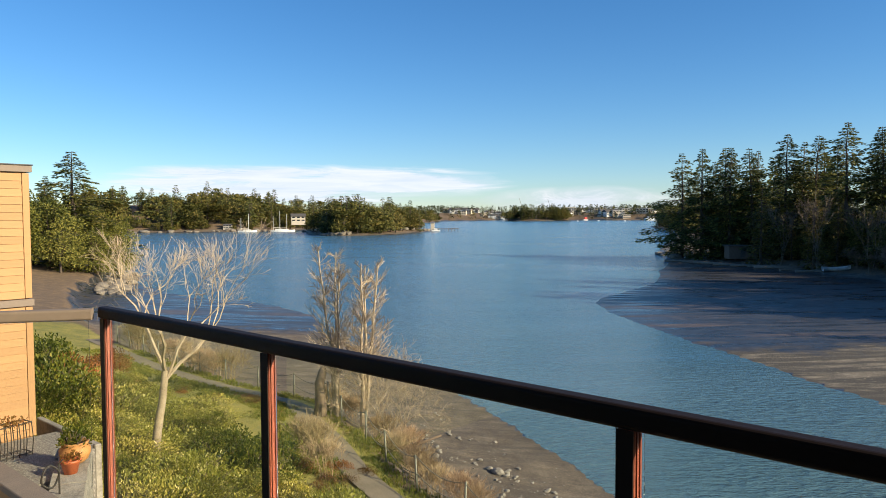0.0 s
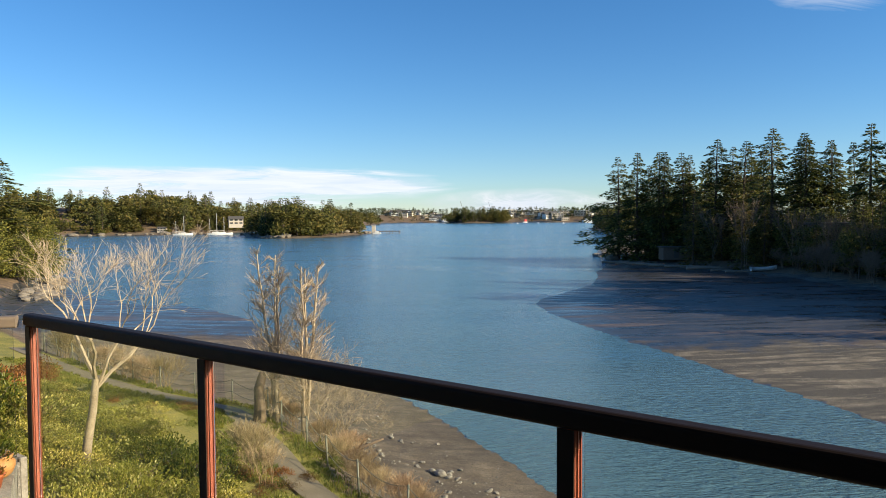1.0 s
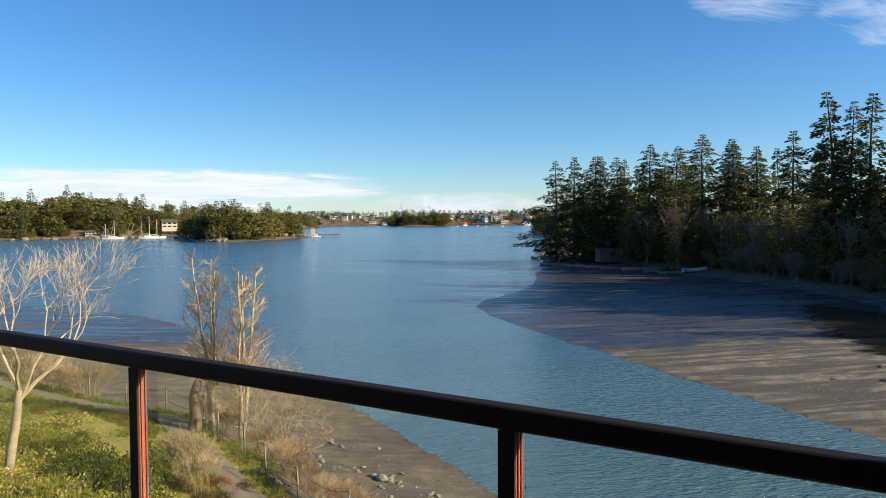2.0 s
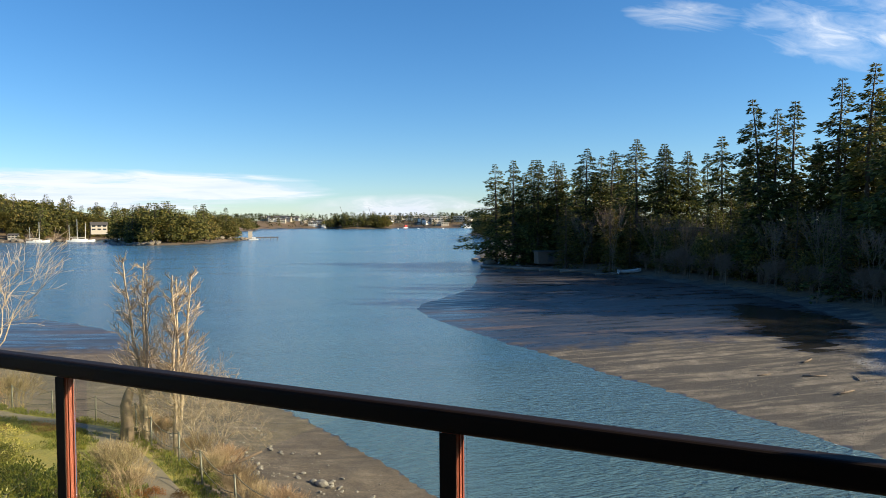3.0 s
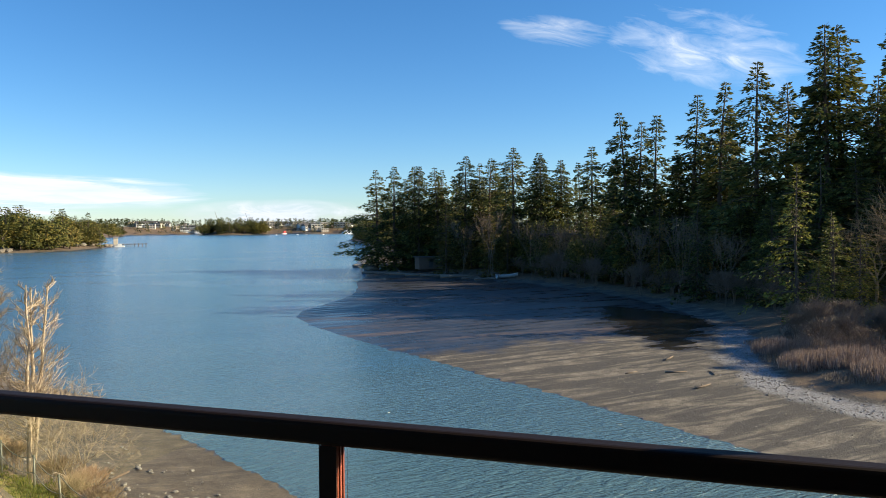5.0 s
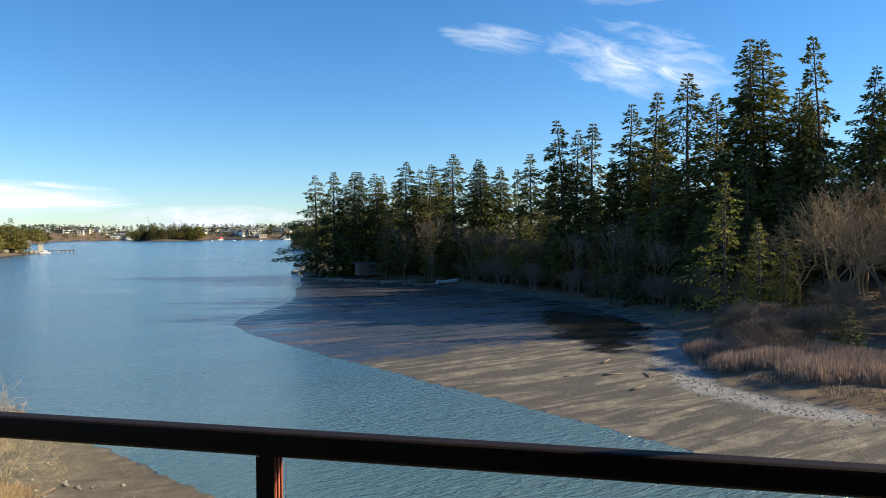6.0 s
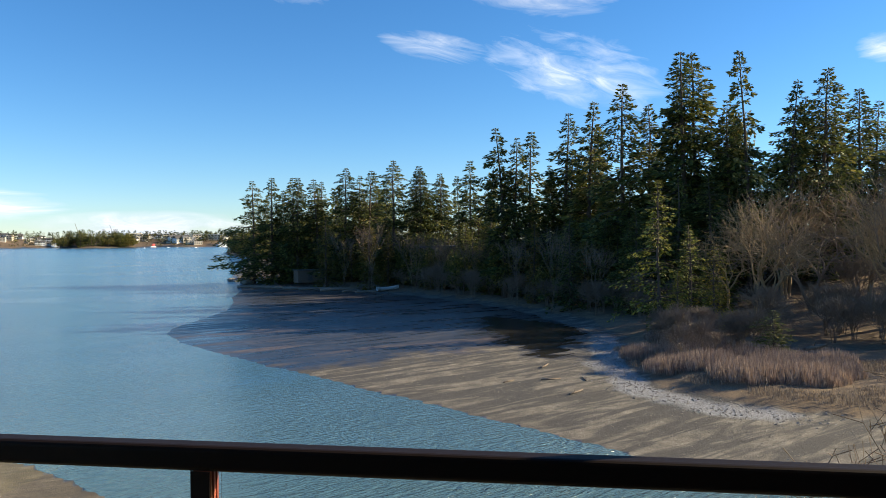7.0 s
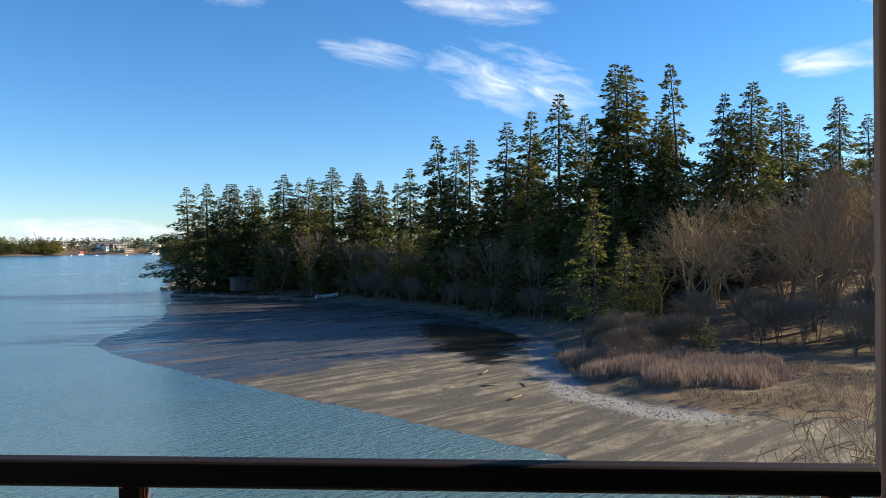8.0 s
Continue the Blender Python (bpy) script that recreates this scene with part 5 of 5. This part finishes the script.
pebbles("beach_gravel", "scattered brown gravel on the sandy flat", ((22, 46), (12, 46)), 14000, 0.02, 0.065,
        lambda x, y: 0.55 * smooth(0.5, 3, away(x, y, RIGHT_SHORE)) * smooth(0.5, -1, away(x, y, RIGHT_BANK)) * (0.35 + 0.65 * (relief(x * 0.4, y * 0.6) > 0)), DARK_ROCK)
pebbles("shore_gravel", "small stones strewn over the muddy beach", ((-6, 7), (18, 38)), 9000, 0.015, 0.05,
        lambda x, y: 0.6 * smooth(0.6, 2.5, away(x, y, NEAR_SHORE)) * smooth(-0.5, -2, away(x, y, NEAR_BANK)) * (0.25 + 0.75 * (relief(x * 0.7, y * 0.7) > 0.1)), PEBBLE)

# ---- the cove: reeds, thickets, shed, boat, driftwood ----


def reed_bed(name, label, places, per, height, foliage, blade):
    b = Build()
    for cx, cy, w in places:
        gz = ground_z(cx, cy) - 0.1
        for _ in range(int(per * w * w)):
            a, r = rnd(0, 6.28), w * math.sqrt(rnd(0, 1))
            x, y = cx + r * math.cos(a), cy + r * math.sin(a)
            d = Vector((rnd(-0.25, 0.25), rnd(-0.25, 0.25), 1)).normalized()
            s = d.cross(Vector((math.cos(a * 5), math.sin(a * 5), 0.01))).normalized()
            hh = height * rnd(0.5, 1.15) * (1.05 - 0.5 * (r / w) ** 3)
            b.leaf(Vector((x, y, gz)), d, s, hh, blade)
    solid(name, b, foliage, label, "reeds", kind="stuff")


reed_bed("reed_bed", "brown dry reeds on the shore meadow", [(41.5, 27.5, 2.6), (43.6, 25.0, 2.6), (44.8, 27.8, 2.6), (46.4, 25.2, 2.3), (42.8, 31.5, 2.6), (45.6, 34.6, 2.8), (47.6, 31.0, 2.4), (49.0, 37.5, 2.8), (47.0, 28.0, 2.5), (40.6, 33.2, 1.8), (44.0, 38.0, 2.2), (51.0, 41.0, 2.6), (49.5, 26.5, 1.8)], 420, 1.25, REED, 0.035)
reed_bed("dry_grass", "straw-coloured dry grass along the beach crest", [(39.5, 24, 2.0), (41, 21.5, 2.2), (44, 19.5, 2.4), (39.2, 29, 1.6), (42.0, 36, 1.8), (47, 41.5, 2.2), (48, 20, 2.6), (52, 19, 3.0), (52, 24, 3.0)], 220, 0.4, REED, 0.035)
thickets = Grove([stock("bare_thicket", bare_meshes(150 + i, 4.2, 4, 0.55, 3, 0.4, 0.008, GREY_TWIG, 0.3, 0.2, 7, 0.2, 4, 0.014), TB, "tangled leafless brown thicket", "shrub", "thickets by the cove") for i in range(3)])
random.seed(9)
for i in range(40):
    x, y = rnd(43, 57), rnd(33, 48)
    if y < 0.95 * x - 5 and y > 0.95 * x - 18:
        s = rnd(0.45, 0.75)
        thickets.put(i, scaled(x, y, ground_z(x, y) - 0.1, rnd(0, 360), s))
for i in range(28):
    s = i / 28
    x, y = 62.5 + 6 * s + 3 * math.sin(s * 3) + rnd(-1.2, 2.5), 52 + 70 * s
    k = rnd(0.6, 1.1)
    thickets.put(i, scaled(x, y, ground_z(x, y) - 0.1, rnd(0, 360), k))
for i in range(30):
    x, y = rnd(60, 76), rnd(5, 40)
    k = rnd(0.7, 1.3)
    thickets.put(i, scaled(x, y, ground_z(x, y) - 0.1, rnd(0, 360), k))
white_stems = Grove([stock("bare_birch", bare_meshes(160 + i, 10.0, 4, 0.4, 3, 0.5, 0.006, GREY_TWIG, 0.15, 0.4, 2, 0.4, 4, 0.016), TB, "pale-stemmed leafless tree at the wood's edge", "tree", "pale bare trees of the wood") for i in range(2)])
for i, (x, y, s) in enumerate([(62.0, 132, 0.8), (63.5, 121, 0.9), (66.8, 112, 0.8), (68.0, 104, 0.75), (66.5, 92, 0.7), (65.0, 80, 0.7), (62.5, 70, 0.75), (62.5, 62, 0.6), (66, 30, 0.9), (70, 24, 1.0), (68, 16, 1.0), (74, 33, 1.0), (64, 22, 0.8), (72, 12, 1.0)]):
    white_stems.put(i, scaled(x, y, ground_z(x, y) - 0.1, rnd(0, 360), s))

shed = thing("boat_shed", "low weathered wooden shed on the wooded shore", "shed", m=scaled(61.8, 148.5, 1.5, -5, 0.85))
part("wall", Build().box((-3.3, -2, -0.6), (3.3, 2, 2.5), bevel=0.04), SHED_WOOD, shed)
part("roof", Build().box((-3.7, -2.4, 2.51), (3.7, 2.4, 2.72), bevel=0.05), ROOF_GREY, shed, "flat dark roof")
part("door", Build().box((-0.6, -2.06, -0.1), (0.5, -2.005, 1.95), bevel=0.01), ROOF_GREY, shed, "dark boarded door")
w = part("window", Build().box((1.2, -2.05, 0.8), (2.4, -2.005, 1.8), bevel=0.01), WINDOW, shed, "dark window")
part("frame", Build().box((1.1, -2.09, 1.81), (2.5, -2.004, 1.92)), WHITE, w)

rowboat = Build()
prof = [(-2.2, 0.30, 0.75), (-1.2, 0.62, 0.62), (0.2, 0.72, 0.58), (1.4, 0.55, 0.66), (2.3, 0.05, 0.85)]
for x, w, h in prof:
    rowboat.v += [Vector((x, -w, h)), Vector((x, -w * 0.7, 0.2)), Vector((x, 0, 0.05)), Vector((x, w * 0.7, 0.2)), Vector((x, w, h)), Vector((x, w * 0.9, h - 0.02)), Vector((x, 0, 0.22)), Vector((x, -w * 0.9, h - 0.02))]
rowboat.f = [(i * 8 + k, i * 8 + (k + 1) % 8, i * 8 + 8 + (k + 1) % 8, i * 8 + 8 + k) for i in range(4) for k in range(8)] + [tuple(range(8)), tuple(32 + k for k in reversed(range(8)))]
solid("rowing_boat", rowboat, WHITE, "white rowing boat pulled up on the shore", "boat", smooth=True).matrix_world = pose(66.0, 119.8, ground_z(66, 119.8), 0, 0, 12) @ Matrix.Diagonal((1.2, 1.2, 1.2, 1))

logs = [Build().tube([(-2.5, 0, 0.12), (-0.8, 0.1, 0.16), (1.0, 0.02, 0.14), (2.6, 0.2, 0.2)], [0.2, 0.18, 0.16, 0.08], 8).tube([(0.8, 0.05, 0.2), (1.3, 0.3, 0.7)], [0.07, 0.02], 5).mesh("driftwood_log", DRIFT, True),
        Build().tube([(-1.6, 0, 0.1), (0.2, -0.1, 0.14), (1.7, 0.1, 0.1)], [0.14, 0.12, 0.06], 8).tube([(-0.4, 0, 0.15), (-0.9, -0.3, 0.55)], [0.05, 0.02], 5).mesh("driftwood_log", DRIFT, True)]
random.seed(12)
for i in range(22):
    s = i / 22
    x, y = 52 + 15 * s + rnd(-2, 1), 152 - 36 * s + rnd(-4, 3)
    o = tagged(new("driftwood_log", logs[i % 2]), "bleached driftwood log stranded on the tide line", "log", "driftwood")
    k = rnd(0.8, 2.0)
    o.matrix_world = pose(x, y, ground_z(x, y) - 0.05, 0, 0, rnd(-40, 30)) @ Matrix.Diagonal((k, k * 0.9, k * 0.9, 1))
for x, y, k, a in ((36.5, 41.5, 0.55, 30), (33.5, 37.5, 0.45, -20), (35.2, 36.0, 0.4, 60), (31, 39, 0.35, 10), (32.0, 33.4, 0.5, 15), (53.5, 33.5, 1.3, -8), (56.5, 31.5, 1.2, 5)):
    o = tagged(new("driftwood_log", logs[1]), "small driftwood snag on the mudflat", "log", "driftwood")
    o.matrix_world = pose(x, y, ground_z(x, y), 0, 0, a) @ Matrix.Diagonal((k, k, k, 1))

# ---- houses ----


def house_kind(name, label, w, d, h, wall, roof_mat, flat=False, windows=3, storeys=2, group=""):
    """A far house: walls, a gabled or flat roof, window openings with frames."""
    ob = thing(name, label, "house", group)
    part("wall", Build().box((-w / 2, -d / 2, -3), (w / 2, d / 2, h), bevel=0.05), wall, ob)
    rb = Build()
    if flat:
        rb.box((-w / 2 - 0.5, -d / 2 - 0.5, h + 0.01), (w / 2 + 0.5, d / 2 + 0.5, h + 0.4), bevel=0.05)
    else:
        e, r = 0.6, h + d * 0.3
        rb.v = [Vector(p) for x in (-w / 2 - e, w / 2 + e) for p in ((x, -d / 2 - e, h - 0.2), (x, 0, r), (x, d / 2 + e, h - 0.2), (x, d / 2 + e, h - 0.45), (x, 0, r - 0.3), (x, -d / 2 - e, h - 0.45))]
        rb.f = [(k, (k + 1) % 6, 6 + (k + 1) % 6, 6 + k) for k in range(6)] + [(5, 4, 3, 2, 1, 0), (6, 7, 8, 9, 10, 11)]
        rb.v += [Vector((x, y, z)) for x in (-w / 2 + 0.02, w / 2 - 0.02) for y, z in ((-d / 2, h - 0.1), (d / 2, h - 0.1), (0, r - 0.32))]
        rb.f += [(12, 13, 14), (17, 16, 15)]
    part("roof", rb, roof_mat, ob)
    for s in range(storeys):
        for i in range(windows):
            x = -w / 2 + w * (i + 0.5) / windows
            z = h * (s + 0.35) / storeys
            win = part("window", Build().box((x - w / windows * 0.32, -d / 2 - 0.06, z), (x + w / windows * 0.32, -d / 2 - 0.01, z + h / storeys * 0.45)), WINDOW, ob, "dark window")
            part("sill", Build().box((x - w / windows * 0.35, -d / 2 - 0.12, z - 0.15), (x + w / windows * 0.35, -d / 2 - 0.01, z - 0.01)), WHITE, win)
    return ob


shore_houses = [house_kind("shore_house", "cream house with a dark roof among the trees", 13, 9, 6, CREAM, ROOF_GREY, group="houses on the far shores"),
                house_kind("shore_house", "white house with a grey roof on the far shore", 16, 10, 6.5, WHITE, ROOF_GREY, windows=4, group="houses on the far shores"),
                house_kind("shore_house", "flat-roofed pale house on the far shore", 18, 10, 8, CREAM, WHITE, True, 4, group="houses on the far shores")]
shore_houses[0].matrix_world = pose(-104, 514, 6.5, 0, 0, 15) @ Matrix.Diagonal((0.75, 0.75, 0.7, 1))
shore_houses[1].matrix_world = pose(150, 1768, 4, 0, 0, 0)
shore_houses[2].matrix_world = pose(420, 1640, 4, 0, 0, 0)
copy_thing(shore_houses[0], pose(-148, 493, 2.6, 0, 0, 0) @ Matrix.Diagonal((0.6, 0.6, 0.5, 1)))
copy_thing(shore_houses[0], pose(-76, 640, 9, 0, 0, 0))
wood_house = house_kind("wood_house", "brown house with a dark flat roof half hidden in the wood", 13, 8, 4.5, SHED_WOOD, ROOF_GREY, True, 4, 1)
wood_house.matrix_world = pose(80, 117, ground_z(80, 117) + 2.0, 0, 0, -35)
random.seed(44)
far_houses = []
for i in range(74):
    x = rnd(10, 150) if i < 24 else rnd(285, 660)
    y = 1772 + rnd(0, 90) if x < 150 else (1712 - (x - 270) * 0.45 + rnd(0, 110))
    k = rnd(0.8, 1.7)
    far_houses.append((random.randrange(3), pose(x, y, ground_z(x, y) + 0.5, 0, 0, rnd(-30, 30)) @ Matrix.Diagonal((k, k, k * 0.85, 1))))
for i, m in far_houses:
    copy_thing(shore_houses[i], m)

# ---- boats, pier, cranes ----


def sailboat(mast, ketch):
    ob = thing("sailboat", "white moored sailboat with a bare mast", "sailboat", "moored boats")
    b = Build()
    pr = [(-6, 1.2, 1.0), (-3, 1.7, 0.95), (0.5, 1.8, 1.0), (4, 1.2, 1.2), (6.6, 0.08, 1.5)]
    for x, w, h in pr:
        b.v += [Vector((x, -w, h)), Vector((x, -w * 0.75, -0.3)), Vector((x, w * 0.75, -0.3)), Vector((x, w, h))]
    b.f = [(i * 4 + k, i * 4 + (k + 1) % 4, i * 4 + 4 + (k + 1) % 4, i * 4 + 4 + k) for i in range(4) for k in range(4)] + [(0, 1, 2, 3), (19, 18, 17, 16)]
    part("hull", b, WHITE, ob)
    part("cabin", Build().box((-2.5, -1.0, 0.95), (2.2, 1.0, 1.75), bevel=0.15), WHITE, ob)
    part("mast", Build().tube([(1, 0, 1), (1, 0, mast)], [0.16, 0.12], 8), WHITE, ob, "white mast")
    part("boom", Build().tube([(1, 0, 2.6), (-3.8, 0, 2.5)], [0.22, 0.2], 8), CREAM, ob, "furled sail on the boom")
    if ketch:
        part("mizzen_mast", Build().tube([(-4, 0, 1), (-4, 0, mast * 0.75)], [0.14, 0.1], 8), WHITE, ob)
    return ob


boat_a, boat_b = sailboat(12.5, True), sailboat(12.0, False)
boat_a.matrix_world = pose(-133.2, 486.5, 0, 0, 0, 10)
boat_b.matrix_world = pose(-109.5, 497, 0, 0, 0, 8)
copy_thing(boat_a, pose(-113.5, 494, 0, 0, 0, 5) @ Matrix.Diagonal((0.9, 0.9, 1.15, 1)))
launch = thing("motor_launch", "small white motor boat at the island", "boat", m=pose(-5, 484, 0))
part("hull", Build().box((-3, -1, -0.2), (3, 1, 0.8), bevel=0.3), WHITE, launch)
part("cabin", Build().box((-1.2, -0.8, 0.8), (1.2, 0.8, 1.9), bevel=0.15), WHITE, launch)
for x, y in ((300, 1380), (330, 1300), (250, 1330), (372, 1250)):
    copy_thing(launch, pose(x, y, 0, 0, 0, rnd(0, 90)) @ Matrix.Diagonal((0.9, 0.9, 0.9, 1)))
tower = thing("boathouse", "small white boathouse at the island's tip", "boathouse", m=pose(-7.2, 492, 0.4))
part("wall", Build().box((-1.3, -2, -1), (1.3, 2, 5), bevel=0.05), CREAM, tower)
part("roof", Build().box((-1.6, -2.3, 5.01), (1.6, 2.3, 5.3), bevel=0.08), CREAM, tower)
pier = thing("pier", "dark timber pier off the island's tip", "pier", m=pose(2, 490, 0))
part("deck", Build().box((-8, -1.5, 1.4), (9, 1.5, 1.75), bevel=0.04), SHED_WOOD, pier)
pile_me = Build().tube([(0, 0, -1.5), (0, 0, 2.2)], [0.22, 0.2], 7).mesh("pile", SHED_WOOD, True)
for i in range(8):
    for y in (-1.2, 1.2):
        o = part("pile", pile_me, SHED_WOOD, pier)
        o.location = (-7.2 + 2.2 * i, y, 0)
for x, y, h, a in ((193.8, 1739, 50, 15), (262, 1730, 47, -5)):
    c = thing("harbour_crane", "tall slender harbour crane on the far shore", "crane", "harbour cranes", m=pose(x, y, 3, 0, 0, a))
    part("mast", Build().tube([(0, 0, 0), (0, 0, h * 0.72)], [1.3, 0.9], 4), STEEL, c)
    part("jib", Build().tube([(0, 0, h * 0.45), (-9, 0, h)], [0.9, 0.4], 4), STEEL, c)
    part("cab", Build().box((-2, -2, h * 0.4), (3, 2, h * 0.52), bevel=0.3), STEEL, c)
ship = thing("red_vessel", "vessel with red upper works in the far harbour", "ship", m=pose(318, 1600, 0, 0, 0, 15) @ Matrix.Diagonal((0.65, 0.65, 0.8, 1)))
part("hull", Build().box((-9, -3, -1), (9, 3, 2.5), bevel=0.8), WHITE, ship, "pale hull")
part("superstructure", Build().box((-4, -2.5, 2.5), (6, 2.5, 9), bevel=0.4), RED_PAINT, ship, "red upper works")
ferry = thing("white_ferry", "white ferry moored in the far harbour", "ship", m=pose(440, 1500, 0, 0, 0, 5))
part("hull", Build().box((-18, -5, -1), (18, 5, 5), bevel=1.2), WHITE, ferry)
part("superstructure", Build().box((-12, -4, 5.01), (12, 4, 9.5), bevel=0.4), WHITE, ferry)

# ---- on the terrace ----


def on_terrace(name, label, category, u, v, turn=0.0, z=PATIO_Z - 0.03, group=""):
    return thing(name, label, category, group, m=yard(u, v, z, turn))


pot = on_terrace("flower_pot", "round ochre glazed pot with a leafy green plant", "plant pot", 2.48, -0.23, z=PATIO_Z - 0.02)
pot.scale = (0.78, 0.78, 0.78)
part("pot", Build().lathe([(0.17, 0.08), (0.27, 0.16), (0.33, 0.30), (0.335, 0.40), (0.27, 0.50), (0.30, 0.54), (0.30, 0.57), (0.25, 0.57), (0.24, 0.48)], 28), TERRACOTTA, pot, "ochre glazed pot", True)
part("soil", Build().lathe([(0.24, 0.48), (0.10, 0.50)], 16), SHED_WOOD, pot)
stems_me, leaves_me = shrub_meshes(310, 0.62, 0.42, 520, 0.085, HEDGE)
for me, n in ((stems_me, "stem"), (leaves_me, "foliage")):
    o = part(n, me, HEDGE, pot)
    o.location = (0, 0, 0.5)
small_pot = on_terrace("small_pot", "small red clay pot with wilted red stems", "plant pot", 2.97, -0.50)
part("pot", Build().lathe([(0.10, 0.06), (0.15, 0.26), (0.17, 0.27), (0.17, 0.31), (0.14, 0.31), (0.13, 0.25)], 24), RED_CLAY, small_pot, smooth=True)
st, lv = shrub_meshes(311, 0.3, 0.16, 120, 0.06, RUSSET)
o = part("foliage", lv, RUSSET, small_pot)
o.location = (0, 0, 0.27)
stand = on_terrace("plant_stand", "black wrought-iron plant stand on the gravel", "plant stand", 1.1, -0.85, 10)
for z in (0.05, 0.62):
    for y in (-0.35, 0.35):
        part("rail", Build().tube([(-0.14, y, z), (0.14, y, z)], [0.012, 0.012], 6), IRON, stand)
    for x in (-0.14, 0.14):
        part("rail", Build().tube([(x, -0.35, z), (x, 0.35, z)], [0.012, 0.012], 6), IRON, stand)
for i in range(7):
    y = -0.35 + 0.7 * i / 6
    for x in (-0.14, 0.14):
        part("bar", Build().tube([(x, y, 0.0), (x * 1.15, y + 0.02, 0.3), (x, y, 0.64)], [0.009, 0.009, 0.009], 5), IRON, stand)
st, lv = shrub_meshes(312, 0.6, 0.12, 220, 0.05, RUSSET)
o = part("foliage", lv, RUSSET, stand, "dried brown plants")
o.location = (0, 0, 0.6)
urn = on_terrace("garden_urn", "white glazed garden urn beside the house wall", "plant pot", 0.5, -1.2)
part("body", Build().lathe([(0.16, 0.75), (0.20, 0.8), (0.28, 1.15), (0.33, 1.45), (0.35, 1.5), (0.31, 1.5)], 24), WHITE, urn, smooth=True)
part("lid", Build().lathe([(0.28, 1.5), (0.26, 1.66), (0.10, 1.78), (0.02, 1.8)], 24), WHITE, urn, smooth=True)
part("pedestal", Build().lathe([(0.22, 0.03), (0.22, 0.1), (0.14, 0.2), (0.14, 0.68), (0.2, 0.75)], 20), STONE, urn, smooth=True)
hook = on_terrace("garden_hose_hook", "black iron garden hook with a coiled hose", "garden hook", 3.8, -1.0)
part("stem", Build().tube([(0, 0, 0.03), (0, 0, 0.55), (0.04, 0.05, 0.62)], [0.014, 0.014, 0.012], 7), IRON, hook)
part("coil", Build().tube([(0.02 + 0.03 * math.sin(a * 3), -0.14 + 0.13 * math.cos(a), 0.38 + 0.17 * math.sin(a)) for a in [q * 0.35 for q in range(19)]], [0.016] * 19, 7, False), IRON, hook)

# ---- the floor below: parapet cap and the corner of its roof ----
low = Vector((-6.06, 9.63, 6.7))
cap = thing("lower_parapet", "grey-brown parapet with a flat cap on the floor below", "parapet", kind="structure", m=pose(low.x, low.y, 0, 0, 0, TURN_DEG))
part("cap", Build().box((-4, -0.30, 6.60), (2.25, 0.0, 6.70), bevel=0.01), TRIM, cap)
part("panel", Build().box((-4, -0.25, 4.4), (2.22, -0.08, 6.598)), SIDING, cap)
lc = Vector((-3.95, 9.2, 0))
low_roof = thing("lower_roof", "small grey flat roof with a dark metal edge below the balcony", "roof", kind="structure", m=pose(lc.x, lc.y, 0, 0, 0, TURN_DEG))
part("roofing", Build().box((-0.5, -2.6, 5.9), (1.1, -0.06, 6.05)), ROOF_GREY, low_roof)
part("edge", Build().box((-0.9, -0.055, 5.86), (1.1, 0.03, 6.12), bevel=0.008), RAIL_PAINT, low_roof, "dark metal edge")
part("wall", Build().box((-0.45, -2.5, 3.8), (1.05, -0.15, 5.895)), COLUMN, low_roof)
